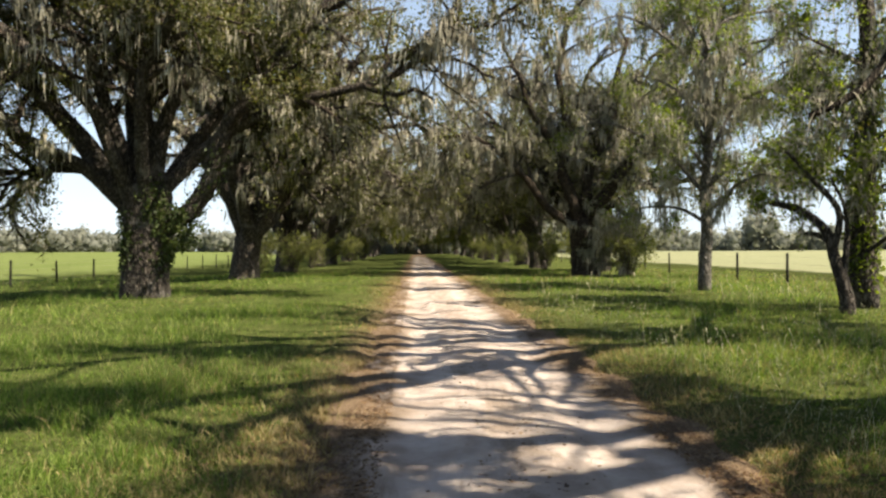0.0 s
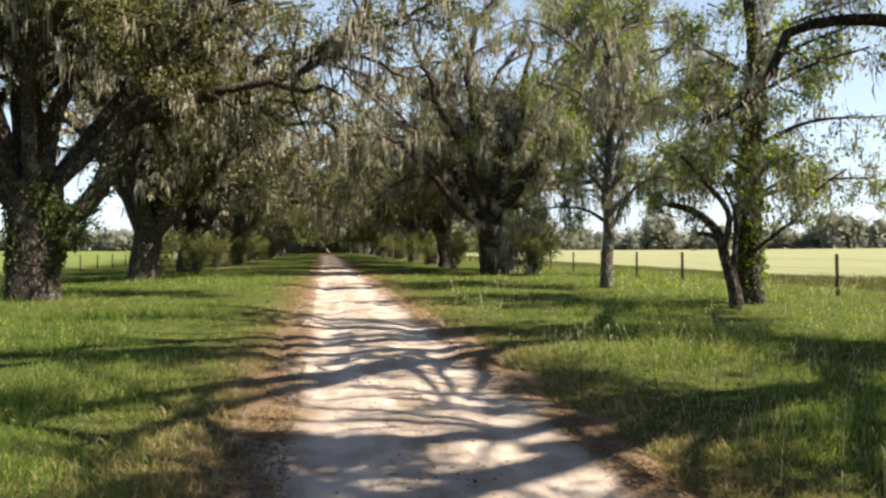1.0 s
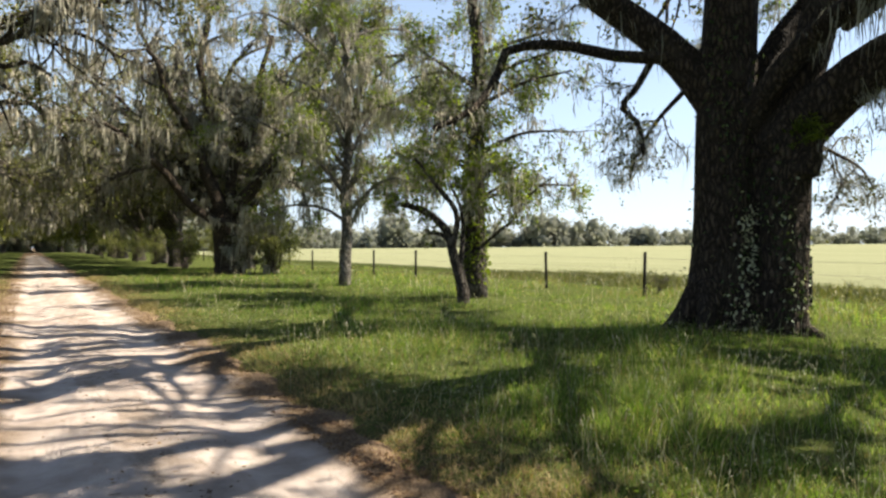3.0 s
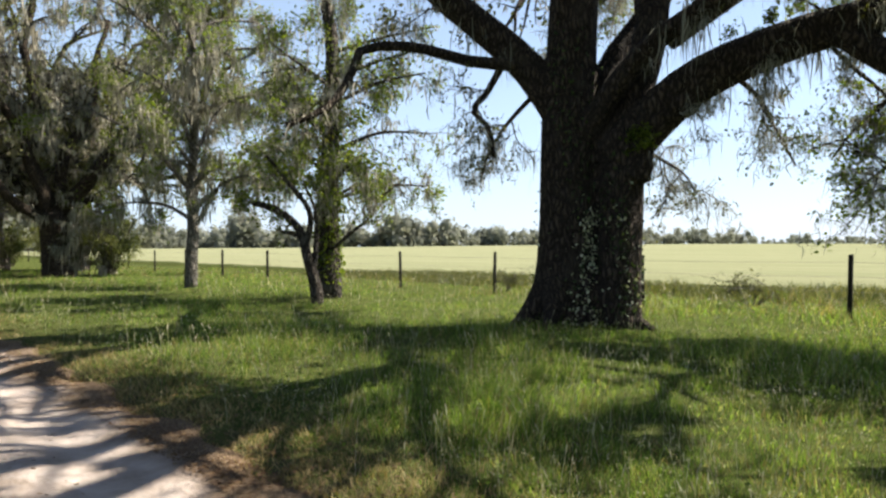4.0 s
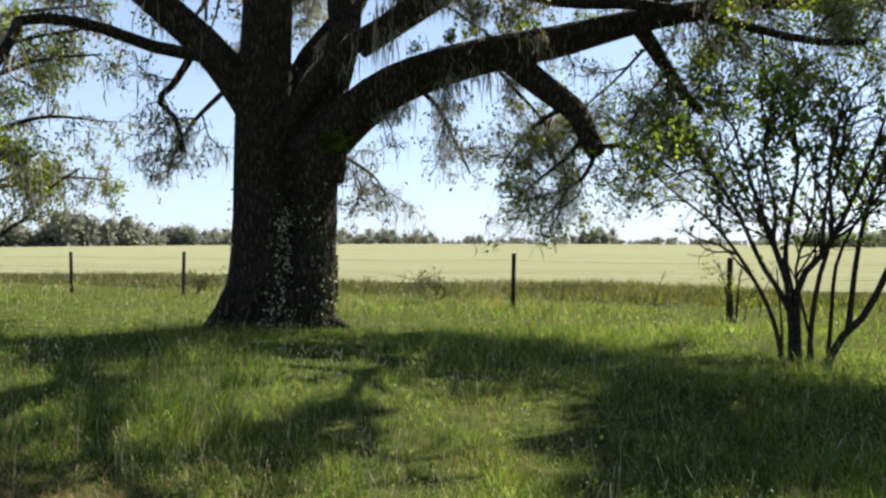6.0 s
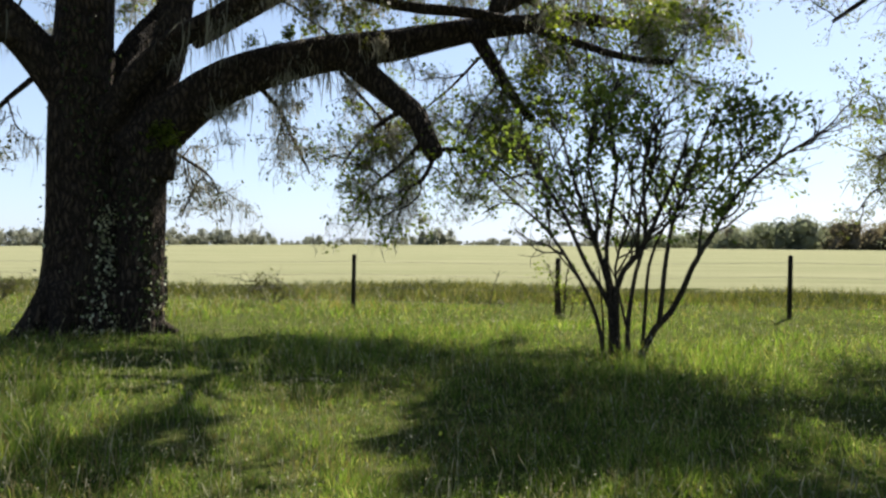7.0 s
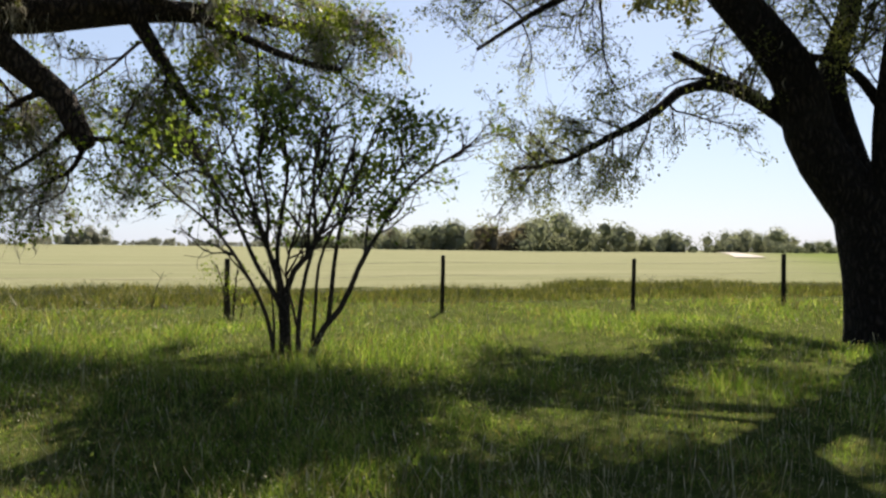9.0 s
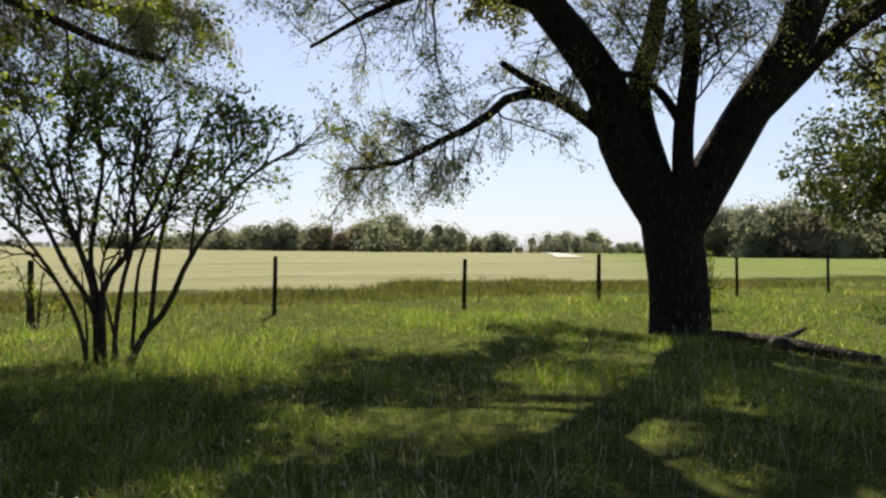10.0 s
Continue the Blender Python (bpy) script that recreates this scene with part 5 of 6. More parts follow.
# ---- the pole-straight leafy tree and the small forked tree before it ----
def ivied_tree():
    t = stand("ivied_tree", (10.9, 18.2, 0), "straight dark trunk clothed in leaves and moss, by the fence", "tree")
    stem = limb(0.36, 0.12, (0.49, -0.32, -0.3), (0.49, -0.32, 0.79), (0.46, -0.3, 2.11), (0.52, -0.34, 4.57), (0.58, -0.38, 7.03), (0.41, -0.27, 8.69), (0.45, -0.29, 11.15))
    sides = [limb(0.06, 0.02, (0.3, -0.5, 1.3), (0.63, -1.31, 1.92), (0.87, -1.78, 2.3), (0.97, -2.16, 2.83), (1.4, -2.81, 3.4))]
    rs = np.random.RandomState(61)
    for i in range(26):
        a, z, reach = rs.uniform(0, 6.28), rs.uniform(2.8, 10.5), rs.uniform(1.5, 3.4)
        sides.append(limb(0.07, 0.02, (0.5, -0.33, z), (0.5 + math.cos(a) * reach * 0.5, -0.33 + math.sin(a) * reach * 0.5, z + 0.5),
                          (0.5 + math.cos(a) * reach, -0.33 + math.sin(a) * reach, z + rs.uniform(-0.2, 1.0))))
    trunk_mesh(t, [stem] + sides, 10, 0.04, 3, BARK_DARK)
    crown(t, sides, 62, [(8, 0.2, 1.0, (30, 80), 0.0, -0.05), (5, 0.2, 0.6, (30, 75), 0.0, -0.05)], (15, 0.09, 0.12, 0.2), LEAF_FRESH, (1, 4, 0.7, 0.02), BARK_DARK, 3, 0.013, (), 0.45, 2.2)
    ivy(t, stem[0][1:9], stem[1][1:9] * 1.1, 63, 2200, 0.12, LEAF_FRESH)


def forked_tree():
    t = stand("small_forked_tree", (10.1, 16.3, 0), "small dark tree leaning and forking near the ground", "tree")
    stems = []
    stems.append(limb(0.19, 0.07, (-0.04, 0.05, -0.3), (-0.06, 0.07, 0.26), (-0.14, 0.11, 0.7), (-0.29, 0.2, 1.3), (-0.42, 0.28, 1.9), (-0.91, 0.56, 2.43), (-1.51, 0.87, 2.63)))
    stems.append(limb(0.07, 0.05, (-0.33, 0.23, 1.6), (-0.59, 0.38, 1.83), (-0.86, 0.53, 1.87)))
    stems.append(limb(0.09, 0.03, (-0.14, 0.1, 0.8), (-0.02, 0.16, 1.75), (-0.01, 0.27, 2.51), (-0.18, 0.49, 3.12)))
    stems.append(limb(0.09, 0.04, (-0.33, 0.2, 1.4), (-0.29, 0.01, 2.34), (-0.82, 0.12, 3.07), (-1.41, 0.26, 3.79)))
    trunk_mesh(t, stems, 9, 0.04, 4, BARK_DARK)
    crown(t, [stems[0], stems[2], stems[3]], 71, [(9, 0.55, 1.0, (30, 70), 0.1, -0.02), (6, 0.2, 0.5, (30, 75), 0.0, -0.05)], (14, 0.09, 0.09, 0.2), LEAF_FRESH, (1, 3, 0.5, 0.02), BARK_PALE)


def pale_sapling():
    t = stand("young_oak", (10.5, 25.8, 0), "young pale-barked oak with drooping mossy twigs", "tree")
    stem = limb(0.25, 0.1, (0, 0, -0.3), (0.02, 0, 1.0), (0.1, 0, 2.3), (0.05, 0.1, 3.6), (0.2, 0.1, 5.6), (0.1, 0.0, 9.5))
    rs = np.random.RandomState(81)
    sides = []
    for i in range(22):
        a, z, reach, rise = i * 2.4 + rs.uniform(-0.4, 0.4), 2.1 + i * 0.33, rs.uniform(2.2, 4.6), rs.uniform(0.4, 3.6)
        w = rs.uniform(-0.4, 0.4, 3)
        sides.append(limb(0.09, 0.02, (0.1, 0, z), (math.cos(a) * reach * 0.4 + w[0], math.sin(a) * reach * 0.4 + w[1], z + rise * 0.6 + 0.2),
                          (math.cos(a) * reach * 0.8, math.sin(a) * reach * 0.8 + w[2], z + rise), (math.cos(a) * reach * 1.1, math.sin(a) * reach * 1.1, z + rise - 0.4)))
    trunk_mesh(t, [stem] + sides, 9, 0.04, 6, BARK_GREY)
    crown(t, sides, 82, [(8, 0.2, 1.1, (30, 80), 0.0, -0.06), (5, 0.2, 0.6, (30, 75), 0.0, -0.08)], (20, 0.1, 0.16, 0.2), LEAF_FRESH, (2, 6, 0.9, 0.018), BARK_GREY, 3, 0.013, (), 0.4, 1.8)


ivied_tree()
forked_tree()
pale_sapling()


# ---- undergrowth below the avenue ----
def undergrowth(name, label, base, height, width, seed, mat, count=9, leaf=0.09, per=9):
    t = stand(name, (*base, float(ground_z(*base))), label, "shrub", "avenue undergrowth")
    rs = np.random.RandomState(seed)
    stems = []
    for i in range(count):
        a, s = rs.uniform(0, 6.28), rs.uniform(0.2, 1.0) * width
        dx, dy = math.cos(a) * s, math.sin(a) * s
        stems.append(limb(0.03, 0.01, (dx * 0.15, dy * 0.15, -0.1), (dx * 0.4, dy * 0.4, height * 0.4), (dx * 0.8, dy * 0.8, height * rs.uniform(0.7, 0.9)), (dx, dy, height * rs.uniform(0.75, 1.1))))
    for p, q in stems:
        mesh_part("stem", *tubes(p[None], q[None], 5), STEM_BARK, t)
    crown(t, stems, seed + 1, [(9, 0.15, height * 0.3, (30, 80), 0.1, -0.05), (5, 0.2, height * 0.16, (20, 70), 0.0, -0.03)], (per, leaf, leaf, 0.1), mat, None, STEM_BARK, 1)
    return t


HAZEL = "grey-green bush below the avenue trees"
bushes = [undergrowth("bush", HAZEL, (11.4, 38.4), 3.0, 1.4, 301, LEAF_AVENUE, 10, 0.11, 6), undergrowth("bush", HAZEL, (-7.9, 47.0), 2.4, 1.5, 303, LEAF_AVENUE, 9, 0.11, 6)]
for i, (x, y, s, turn) in enumerate(((12.4, 41, 1.0, 60), (9.0, 50, 0.9, 130), (12.0, 52, 1.0, 200), (8.9, 63, 0.9, 20), (11.5, 62, 1.0, 290), (-10.5, 49, 1.1, 150),
                                     (-8.6, 60, 1.1, 240), (-10.4, 61, 1.1, 100), (-8.4, 74, 1.2, 10), (9.2, 77, 1.0, 170), (8.8, 92, 1.1, 80), (-8.2, 90, 1.3, 300),
                                     (8.6, 107, 1.2, 30), (-7.6, 105, 1.4, 120), (11.8, 47, 1.0, 250))):
    copy_thing(bushes[0] if x > 0 else bushes[1], pose(x, y, float(ground_z(x, y)), 0, 0, turn) @ Matrix.Scale(s, 4))


# ---- fences ----
def build_fence(x, ys, label, seed):
    t = stand("wire_fence", (x, ys[0], 0), label, "fence")
    rs = np.random.RandomState(seed)
    tops = []
    for y in ys:
        z = float(ground_z(x, y))
        h = 1.3 + rs.uniform(-0.04, 0.05)
        lean = rs.normal(0, 0.02, 2)
        p = np.array([[0, y - ys[0], z - 0.3], [lean[0] * 0.6, y - ys[0] + lean[1] * 0.6, z + 0.6], [lean[0], y - ys[0] + lean[1], z + h - 0.02], [lean[0], y - ys[0] + lean[1], z + h]])
        r = np.array([0.055, 0.052, 0.05, 0.035]) * rs.uniform(0.85, 1.15)
        mesh_part("post", *tubes(p[None], r[None], 8, 0.04, int(rs.randint(999))), POST, t)
        tops.append((y - ys[0], z))
    for h in (0.25, 0.55, 0.85, 1.15):
        p = []
        for (y0, z0), (y1, z1) in zip(tops[:-1], tops[1:]):
            for u in (0, 0.25, 0.5, 0.75):
                p.append((0.055, y0 + (y1 - y0) * u, z0 + (z1 - z0) * u + h - 0.06 * u * (1 - u)))
        p.append((0.055, tops[-1][0], tops[-1][1] + h))
        p = np.array(p)
        mesh_part("wire", *tubes(p[None], np.full((1, len(p)), 0.003), 4), WIRE, t)


EAST_POSTS = [-32.5, -27.7, -22.9, -18.5, -13.0, -8.7, -3.9, 0.84, 5.54, 10.4, 15.7, 20.4, 25.5] + [30.4 + 4.8 * i for i in range(16)]
build_fence(16.0, EAST_POSTS, "dark weathered posts and slack wire along the field", 7)
build_fence(-20.0, [18.0 + 4.6 * i for i in range(18)], "dark posts and wire beyond the west oaks", 9)


# ---- fallen limb and dead brush ----
def fallen_limb():
    t = stand("fallen_branch", (7.2, -9.45, -0.06), "dark fallen branch with grey barkless forks, in the grass", "branch")
    for r0, r1, pts in ((0.16, 0.09, ((1.5, 0.2, 0.08), (0.8, 0.12, 0.12), (0.1, 0.0, 0.13), (-0.6, 0.12, 0.12), (-1.3, -0.05, 0.07))),
                        (0.09, 0.04, ((0.3, 0.05, 0.12), (-0.1, 0.3, 0.2), (-0.4, 0.55, 0.22), (-0.6, 0.9, 0.3))),
                        (0.09, 0.03, ((0.6, 0.1, 0.1), (0.35, -0.25, 0.18), (0.2, -0.6, 0.34)))):
        p, q = limb(r0, r1, *pts)
        # dark bark on the main limb stands in for the shade it lies in
        mesh_part("limb", *tubes(p[None], q[None], 9, 0.07, 3), BARK if r0 > 0.1 else DRIFT, t, smooth=True)


def dead_brush(base, seed, size):
    t = stand("dead_brush", (*base, float(ground_z(*base))), "leafless grey dead brush by the fence", "shrub")
    rs = np.random.RandomState(seed)
    stems = [limb(0.012, 0.005, (0, 0, -0.05), (rs.normal() * 0.3 * size, rs.normal() * 0.4 * size, 0.5 * size), (rs.normal() * 0.6 * size, rs.normal() * 0.9 * size, rs.uniform(0.6, 1.1) * size)) for _ in range(8)]
    for p, q in stems:
        mesh_part("stem", *tubes(p[None], q[None], 5), DRIFT, t)
    crown(t, stems, seed, [(6, 0.3, 0.5 * size, (20, 60), 0.1, 0.0), (4, 0.2, 0.25 * size, (20, 60), 0.0, 0.0)], (2, 0.05, 0.03, 0.2), LEAF_OAK, None, DRIFT, 2)


def dry_stalk(base, lean, height, label):
    t = stand("dry_stalk", (*base, float(ground_z(*base))), label, "dead stalk")
    p, q = limb(0.014, 0.006, (0, 0, -0.1), (lean[0] * 0.4, lean[1] * 0.4, height * 0.5), (lean[0], lean[1], height))
    mesh_part("stem", *tubes(p[None], q[None], 6, 0.08, 5), DRIFT, t)
    tops = [limb(0.006, 0.003, (lean[0] * 0.8, lean[1] * 0.8, height * 0.8), (lean[0] * 0.9, lean[1] * 0.9 + d, height * 0.95), (lean[0] * 0.9, lean[1] * 0.8 + d * 1.8, height * (1.0 + 0.3 * d))) for d in (-0.14, 0.12)]
    for p, q in tops:
        mesh_part("twig", *tubes(p[None], q[None], 5), DRIFT, t)


dry_stalk((18.4, 2.7), (0.0, -0.3), 0.95, "thin dead weed stalk leaning at the field edge")
dry_stalk((16.3, 0.3), (0.1, -0.35), 1.15, "pale bare stick leaning beside a fence post")
dry_stalk((15.7, 0.55), (0.0, -0.2), 0.7, "pale bare stick leaning beside a fence post")
dry_stalk((16.5, 9.9), (0.1, -0.1), 0.75, "short grey weed stalk beside a fence post")
dry_stalk((17.2, -9.8), (0.05, -0.15), 0.8, "dry brown weed stalk by the fence")
fallen_limb()
dead_brush((17.6, 8.3), 401, 0.8)
dead_brush((17.0, 16.2), 402, 0.6)
undergrowth("fence_sapling", "small leafy sapling growing at the fence", (13.2, -14.2), 1.4, 0.6, 311, LEAF_FRESH, 5, 0.09, 3)
undergrowth("fence_sapling", "thin leafy sprig beside a fence post", (15.5, 0.7), 1.2, 0.6, 313, LEAF_FRESH, 3, 0.06, 2)


# ---- far woods ----
def far_woods(name, label, spots, seed, mat, leaves=700):
    """Distant woods: bearing, distance, height and width of each crown."""
    rs = np.random.RandomState(seed)
    chunks = []
    for b, d, h, w in spots:
        cx, cy = d * math.sin(radians(b)), d * math.cos(radians(b))
        z = float(ground_z(cx, cy)) - 0.3
        k = 9
        lobes = np.stack([rs.normal(0, 0.27, k) * w, rs.normal(0, 0.27, k) * w, h * rs.uniform(0.05, 0.68, k)], 1)
        size = h * rs.uniform(0.22, 0.38, k)
        who = rs.randint(0, k, leaves)
        dirs = unit(rs.normal(size=(leaves, 3)))
        p = lobes[who] + dirs * size[who][:, None] * rs.uniform(0.8, 1.08, (leaves, 1))
        p[:, 2] = np.clip(p[:, 2], 0.1, h)
        p += np.array([cx, cy, z])
        face = unit(dirs + rs.normal(size=dirs.shape) * 0.3)
        across = unit(np.cross(face, rs.normal(size=dirs.shape)))
        along = np.cross(face, across)
        long = h * 1.15 / math.sqrt(leaves) * rs.uniform(0.6, 1.4, (leaves, 1))
        v = np.stack([p - along * long, p + across * long * 0.7, p + along * long, p - across * long * 0.7], 1).reshape(-1, 3)
        chunks.append((v, np.arange(leaves * 4).reshape(-1, 4)))
        th, ph = np.meshgrid(np.linspace(0.15, 2.99, 5), np.linspace(0, 6.28, 7, endpoint=False), indexing="ij")
        ball = np.stack([np.sin(th) * np.cos(ph), np.sin(th) * np.sin(ph), np.cos(th)], -1).reshape(-1, 3)
        idx = np.arange(35).reshape(5, 7)
        nxt = np.roll(idx, -1, 1)
        bf = np.stack([idx[:-1], idx[1:], nxt[1:], nxt[:-1]], -1).reshape(-1, 4)
        for c, s in zip(lobes, size):
            q = c + ball * s * 0.55 * rs.uniform(0.75, 1.2, (35, 1))
            q[:, 2] = np.clip(q[:, 2], -0.5, h)
            chunks.append((q + np.array([cx, cy, z]), bf))
    ob = mesh_part(name, *join(chunks), mat)
    tagged(ob, label, "woods", kind="stuff")


rs = np.random.RandomState(5)
line = []
for b in np.arange(12, 96, 0.42):
    h = (12.0 if b < 42 else 9.5 if b < 55 else 7.5 if b < 64 else 4.2) * (0.8 + 0.25 * math.sin(b * 1.7) + 0.15 * math.sin(b * 4.1)) * rs.uniform(0.85, 1.15)
    line.append((b + rs.uniform(-0.2, 0.2), 335 + rs.uniform(-15, 25), h, 0.7 * h + 4.5))
for b in np.arange(-36, -8, 0.45):
    line.append((b + rs.uniform(-0.2, 0.2), 300 + rs.uniform(-15, 25), 10.0 * rs.uniform(0.8, 1.1), 11.0))
line += [(38.0, 320, 17.0, 14.0), (38.9, 322, 15.5, 13), (37.2, 325, 14.5, 13), (25.6, 325, 17.5, 5.0), (26.6, 325, 16.5, 5.0), (77.2, 300, 8.6, 9.0), (78.2, 300, 8.0, 9.0), (76.4, 302, 7.2, 8.0)]
line += [(math.degrees(math.atan2(x, 195)), 196 + abs(x) * 0.3, 13 * rs.uniform(0.8, 1.2), 10) for x in np.arange(-42, 43, 3.4)]
far_woods("far_woods", "line of distant trees beyond the grain field, haze in the leaf colour", line, 15, LEAF_FAR_HAZED, 420)
near_line = [(b + rs.uniform(-0.25, 0.25), 255 + rs.uniform(-12, 20), h * rs.uniform(0.82, 1.12), 0.6 * h + 5.0)
             for lo, hi, h in ((92, 98, 6.5), (98, 101.4, 8.5), (101.4, 107, 11.0), (110, 113, 14.5), (113.8, 116.5, 9.5), (117.3, 117.8, 12.0), (118.3, 122.3, 8.0), (125.3, 129, 9.0), (129, 137, 5.0))
             for b in np.arange(lo, hi, 0.6)]
close_line = [(b + rs.uniform(-0.3, 0.3), 150 + rs.uniform(-6, 14), 12.5 * rs.uniform(0.75, 1.15), 7.0) for b in np.arange(136, 156, 1.0)]
far_woods("field_copse", "green copses standing in the grain field, leaves paled for haze", near_line, 16, LEAF_COPSE_HAZED, 1000)
far_woods("field_wood", "mixed green wood beyond the field", close_line, 18, LEAF_COPSE_HAZED, 2200)
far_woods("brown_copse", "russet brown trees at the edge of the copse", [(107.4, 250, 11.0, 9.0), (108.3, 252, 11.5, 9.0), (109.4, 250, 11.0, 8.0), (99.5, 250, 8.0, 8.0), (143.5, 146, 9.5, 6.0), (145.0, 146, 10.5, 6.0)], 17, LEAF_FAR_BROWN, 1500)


# ---- pale track across the far field ----
def far_track():
    d = np.linspace(125, 300, 40)
    b = np.radians(126.9 - 2.3 * (d - 125) / 175)
    x, y = d * np.sin(b), d * np.cos(b)
    side = np.stack([np.cos(b), -np.sin(b)], 1) * 2.4
    left, right = np.stack([x, y], 1) - side, np.stack([x, y], 1) + side
    v = np.vstack([np.column_stack([p, ground_z(p[:, 0], p[:, 1]) + 0.12]) for p in (left, right)])
    i = np.arange(39)[:, None]
    tagged(mesh_part("track", v, np.hstack([i, i + 40, i + 41, i + 1]), TRACK), "pale sandy track through the far field", "track", kind="structure")


far_track()


# ---- grass ----
def blades(rs, x, y, height, width, mat, name, label, lean=0.35):
    """Bent blades on the ground at x, y; plain slivers where they stand far off."""
    z = ground_z(x, y) - 0.02
    n = len(x)
    a, b = rs.uniform(0, 6.28, (2, n))
    w = np.stack([np.cos(a), np.sin(a), np.zeros(n)], 1) * width[:, None]
    l = np.stack([np.cos(b), np.sin(b), np.zeros(n)], 1) * (height * rs.uniform(0.1, 2 * lean, n))[:, None]
    p = np.stack([x, y, z], 1)
    up = np.zeros((n, 3))
    up[:, 2] = height
    near = np.hypot(x, y) < 7
    v5 = np.stack([p - w, p + w, p + up * 0.6 + l * 0.4 + w * 0.8, p + up * 0.6 + l * 0.4 - w * 0.8, p + up * 0.95 + l * 1.2], 1)[near].reshape(-1, 3)
    v3 = np.stack([p - w, p + w, p + up * 0.95 + l], 1)[~near].reshape(-1, 3)
    base = np.arange(near.sum())[:, None] * 5
    quads = base + np.array([[0, 1, 2, 3]])
    tris = np.vstack([base + np.array([[3, 2, 4]]), len(v5) + np.arange(len(v3)).reshape(-1, 3)])
    tagged(mesh_part(name, np.vstack([v5, v3]), [quads, tris], mat), label, "grass", kind="stuff")


def scatter(rs, n, near, far, lo, hi):
    """Spots within the camera's sweep, thinning with distance from it to fit its view."""
    r = near * (far / near) ** rs.uniform(0, 1, n)
    a = np.radians(rs.uniform(lo, hi, n))
    return r * np.sin(a), r * np.cos(a), r


def clumps(x, y):
    """Tussocks at three scales, 0 to 1."""
    s = np.sin(x * 0.6 + 1.7 * np.sin(y * 0.43)) * np.sin(y * 0.7 + 1.2 * np.sin(x * 0.5))
    s = s + 0.7 * np.sin(x * 2.3 + 1.3 * np.sin(y * 1.9)) * np.sin(y * 2.6 + np.sin(x * 2.1))
    s = s + 0.5 * np.sin(x * 7.1 + np.sin(y * 6.2)) * np.sin(y * 8.0 + np.sin(x * 5.3))
    return np.clip(0.5 + s / 2.6, 0, 1)


rs = np.random.RandomState(77)
gx, gy, gr = scatter(rs, 560000, 3.3, 52, -42, 156)
off = np.abs(gx - 0.85)
keep = (rs.uniform(size=len(gx)) < ease(off + rs.normal(0, 0.2, len(gx)) + 0.8 * clumps(gx * 1.7, gy) - 0.4 + 0.3 * (gx > 0.85), 1.2, 1.95)) & (gx < 21.5 + rs.normal(0, 1.2, len(gx))) & (gx > -24) & (rs.uniform(size=len(gx)) < 0.35 + 1.0 * clumps(gx * 2.2 + 1, gy * 2.2))
gx, gy, gr, off = gx[keep], gy[keep], gr[keep], off[keep]
tuft = clumps(gx, gy)
hgt = (0.05 + 0.12 * ease(off, 1.6, 4.0)) * (0.24 + 1.5 * tuft ** 1.8) * rs.uniform(0.45, 1.35, len(gx))
pale = rs.uniform(size=len(gx)) < 0.03 + 0.4 * np.exp(-(off - 1.4) / 0.7) + 0.2 * ease(gx, 13, 17) + 0.22 * clumps(gx * 0.8 + 5, gy * 0.8 + 2) ** 4 + 0.1 * ease(gx, 2.5, 4.5)
blades(rs, gx[~pale], gy[~pale], hgt[~pale], 0.0021 * (gr[~pale] / 4) ** 0.9, GRASS, "grass", "lush uneven green verge grass, uncut", 0.55)
blades(rs, gx[pale], gy[pale], hgt[pale] * 1.15, 0.0018 * (gr[pale] / 4) ** 0.9, GRASS_DRY, "dry_grass", "straw-coloured dry grass and seed stalks", 0.6)


sy_ = 2.4 * (45 / 2.4) ** rs.uniform(0, 1, 42000)
sx_ = 0.85 + np.where(rs.uniform(size=len(sy_)) < 0.5, -1, 1) * (1.35 + np.abs(rs.normal(0, 0.7, len(sy_))))
ok = rs.uniform(size=len(sx_)) < 0.15 + clumps(sx_ * 2, sy_ * 1.5)
sx_, sy_ = sx_[ok], sy_[ok]
blades(rs, sx_, sy_, rs.uniform(0.03, 0.13, len(sx_)) * (0.5 + clumps(sx_, sy_)), 0.003 * (sy_ / 4) ** 0.8, GRASS_DRY, "verge_straw", "matted straw and dry tufts at the lane's edge", 0.8)


vx, vy = rs.uniform(19.0, 29.0, 70000), rs.uniform(-28, 34, 70000)
ok = vx < 26.0 + 2.0 * np.sin(vy * 0.31) + np.sin(vy * 0.9) + rs.normal(0, 0.7, len(vx))
vx, vy = vx[ok], vy[ok]
blades(rs, vx, vy, rs.uniform(0.1, 0.36, len(vx)) * (0.4 + 0.9 * clumps(vx, vy)), np.full(len(vx), 0.02), GRASS_RANK, "rank_grass", "dark unmown grass along the fence", 0.5)


# ---- broad-leaved weeds and seed stalks in the turf ----
wx, wy, wr = scatter(rs, 60000, 2.8, 34, -42, 156)
ok = (np.abs(wx - 0.85) > 2.0) & (wx < 18) & (rs.uniform(size=len(wx)) < clumps(wx * 0.6 + 3, wy * 0.6) ** 2 * 1.2)
wx, wy, wr = wx[ok], wy[ok], wr[ok]
wz = ground_z(wx, wy) + rs.uniform(0.02, 0.16, len(wx))
wv = [leaf_cloud(rs, np.repeat(np.stack([wx, wy, wz], 1)[s][:, None], 2, 1), 1, size, 0.02, 0.0, -0.3)
      for s, size in ((wr < 7, 0.032), ((wr >= 7) & (wr < 15), 0.042), (wr >= 15, 0.05))]
tagged(mesh_part("weeds", *join(wv), WEED), "low broad-leaved weeds and clover in the grass", "weeds", kind="stuff")


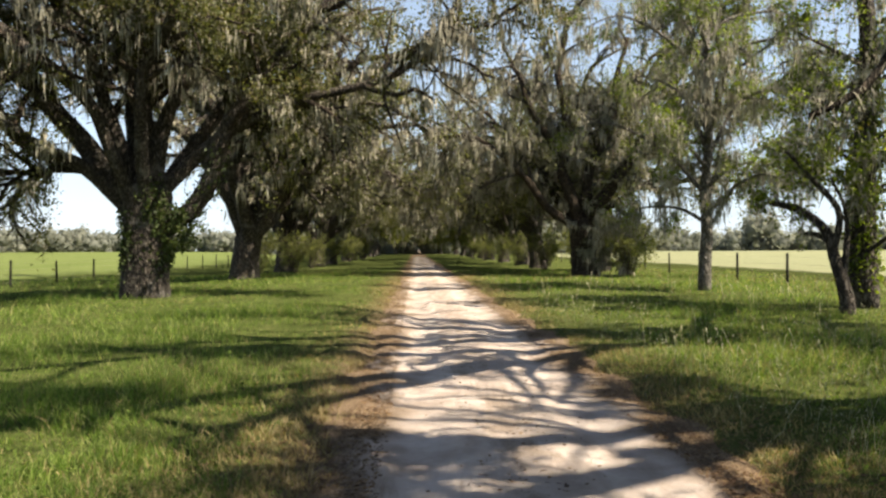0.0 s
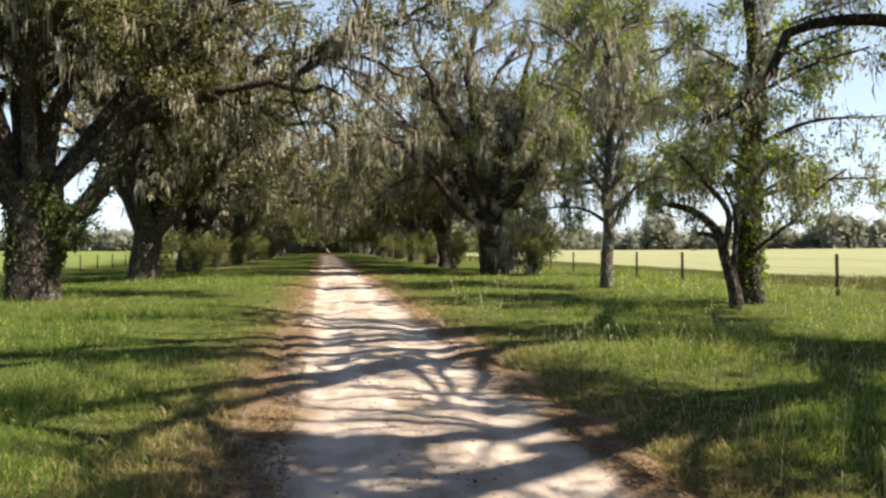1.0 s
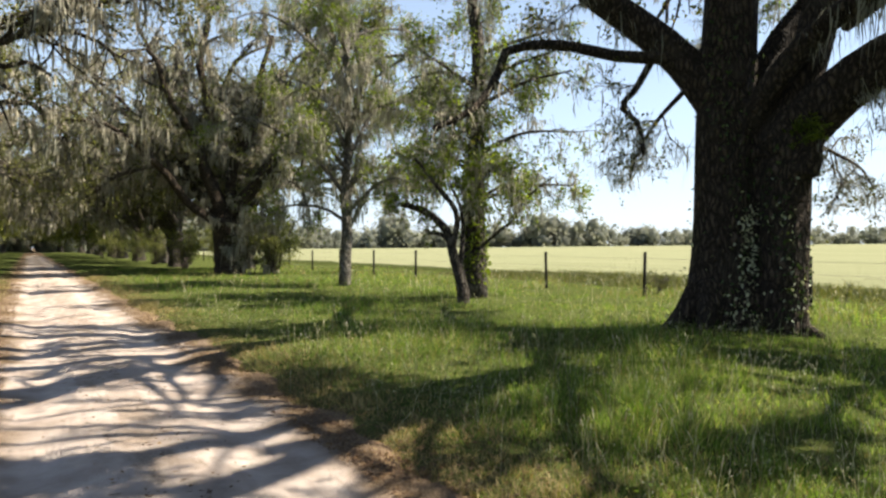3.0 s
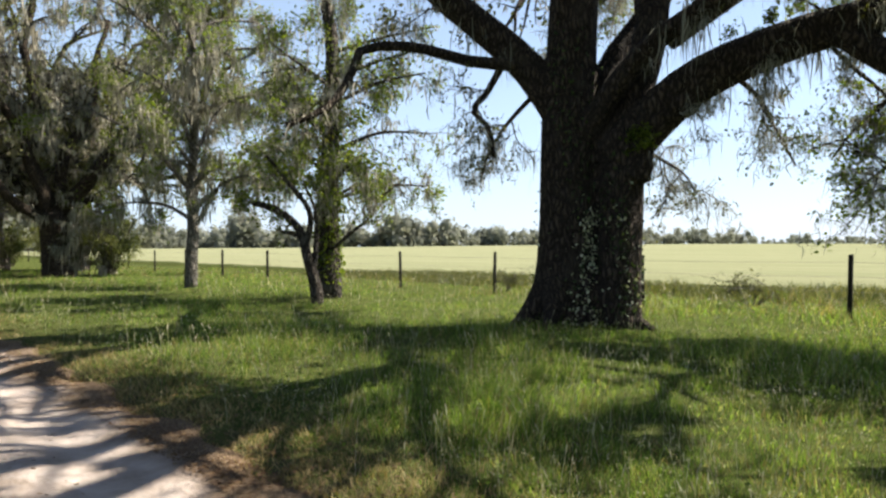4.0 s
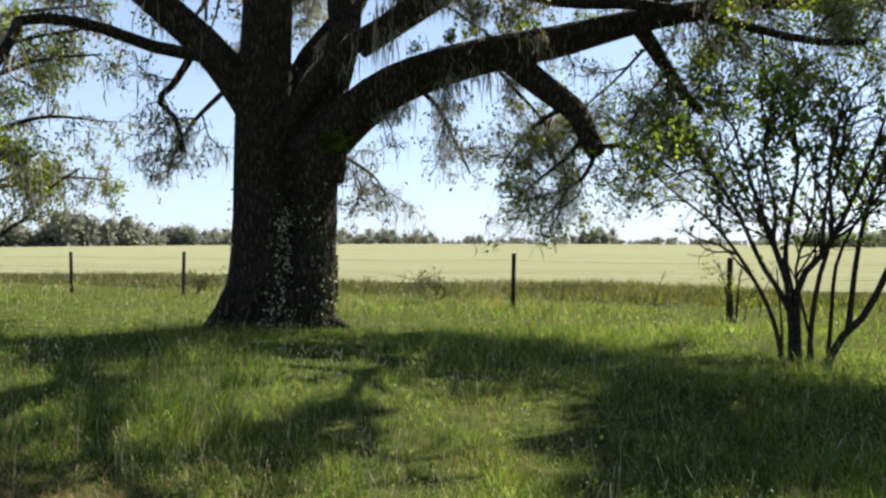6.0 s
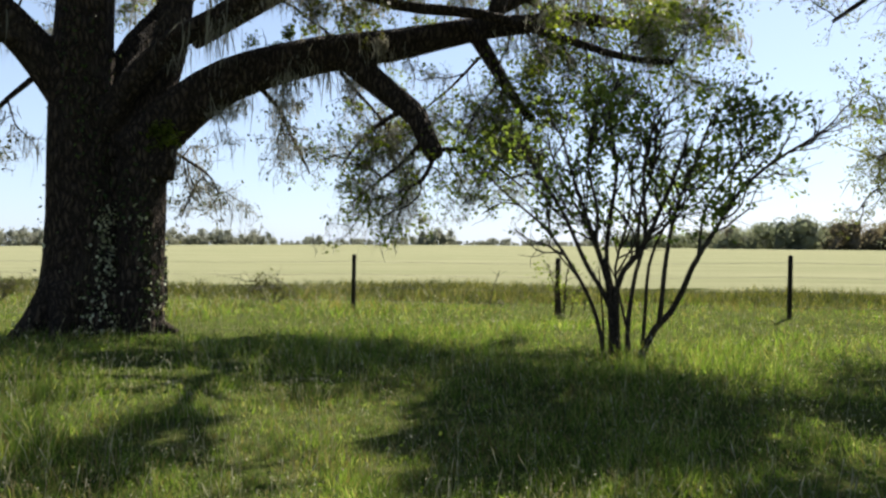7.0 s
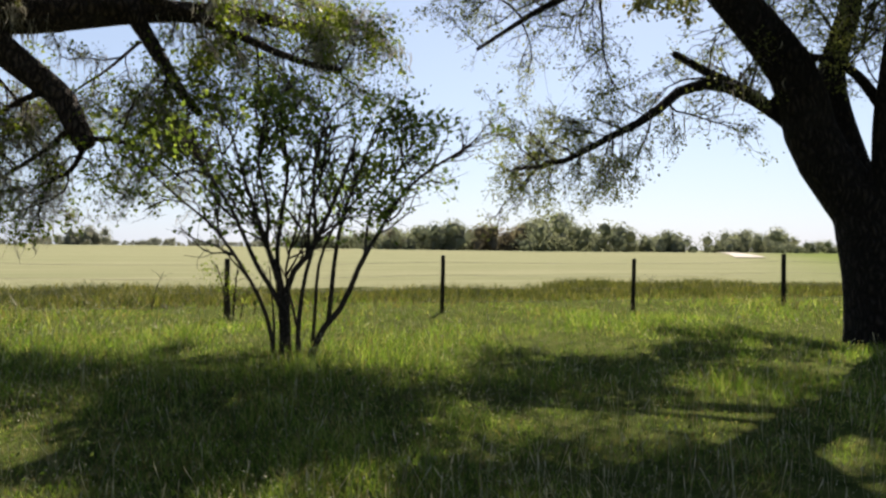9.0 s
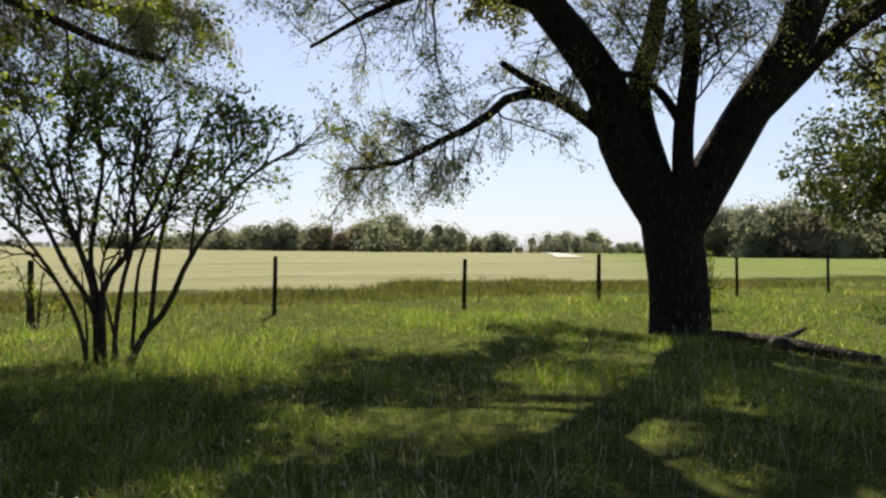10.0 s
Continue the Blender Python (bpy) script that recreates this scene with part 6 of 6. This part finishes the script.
def seed_stalks():
    rs = np.random.RandomState(99)
    x, y, d = scatter(rs, 8000, 3.0, 36, -42, 156)
    ok = (x > 3.0 - 0.6 * (rs.uniform(size=len(x)) < 0.1)) & (x < 20) & (rs.uniform(size=len(x)) < clumps(x * 0.5 + 9, y * 0.5) * 1.1)
    x, y, d = x[ok], y[ok], d[ok]
    n, z, h = len(x), ground_z(x, y), rs.uniform(0.15, 0.4, len(x))
    lean = rs.normal(0, 0.18, (n, 2)) * h[:, None]
    p0 = np.stack([x, y, z], 1)
    p1 = np.stack([x + lean[:, 0] * 0.4, y + lean[:, 1] * 0.4, z + h * 0.6], 1)
    p2 = np.stack([x + lean[:, 0], y + lean[:, 1], z + h], 1)
    thick = 0.0012 * np.maximum(1, d / 6)
    stalk = tubes(np.stack([p0, p1, p2], 1), np.stack([thick, thick, thick * 0.8], 1), 3)
    tip = p2 + (p2 - p1) * 0.35
    head = tubes(np.stack([p2 - (p2 - p1) * 0.2, (p2 + tip) / 2, tip], 1), np.stack([thick, thick * 3.2, thick * 0.5], 1), 3)
    tagged(mesh_part("seed_stalks", *join([stalk, head]), SEED_GLINT), "tall pale grass stalks with seed heads", "grass", kind="stuff")


seed_stalks()

# pale specks on the grass tips: seed heads, and sun glints painted as such
px, py, pr = scatter(rs, 34000, 3.4, 24, 10, 150)
ok = (px > 3.0) & (px < 19) & (rs.uniform(size=len(px)) < 0.15 + clumps(px * 0.7 + 4, py * 0.7 + 1))
px, py, pr = px[ok], py[ok], pr[ok]
pz = ground_z(px, py) + (0.05 + 0.16 * clumps(px, py)) * rs.uniform(0.7, 1.5, len(px))
pv = [leaf_cloud(rs, np.repeat(np.stack([px, py, pz], 1)[k][:, None], 2, 1), 1, size, 0.01, 0.0, -0.6) for k, size in ((pr < 7, 0.013), ((pr >= 7) & (pr < 12), 0.019), (pr >= 12, 0.028))]
tagged(mesh_part("seed_glints", *join(pv), SEED_GLINT), "small pale seed heads and painted glints on the grass tips", "grass", kind="stuff")


# ---- fallen leaves along the lane ----
def leaf_litter():
    rs = np.random.RandomState(88)
    n = 26000
    y = 2.5 * (34 / 2.5) ** rs.uniform(0, 1, n) * np.where(rs.uniform(size=n) < 0.12, -1, 1)
    side = np.where(rs.uniform(size=n) < 0.5, -1, 1)
    x = 0.85 + side * (1.1 + np.abs(rs.normal(0, 0.55, n)))
    mid = rs.uniform(size=n) < 0.05
    x[mid] = 0.85 + rs.normal(0, 0.3, mid.sum())
    z = np.maximum(ground_z(x, y), np.where(np.abs(x - 0.85) < 1.5, -0.045, -9)) + 0.012
    v, f = leaf_cloud(rs, np.repeat(np.stack([x, y, z], 1)[:, None], 2, 1), 1, 0.042, 0.004, 0.0)
    v = v.reshape(-1, 4, 3)
    v[:, :, 2] = z[:, None] + (v[:, :, 2] - z[:, None]) * 0.25
    tagged(mesh_part("leaf_litter", v.reshape(-1, 3), f, LITTER), "brown fallen leaves along the lane", "leaves", kind="stuff")


leaf_litter()
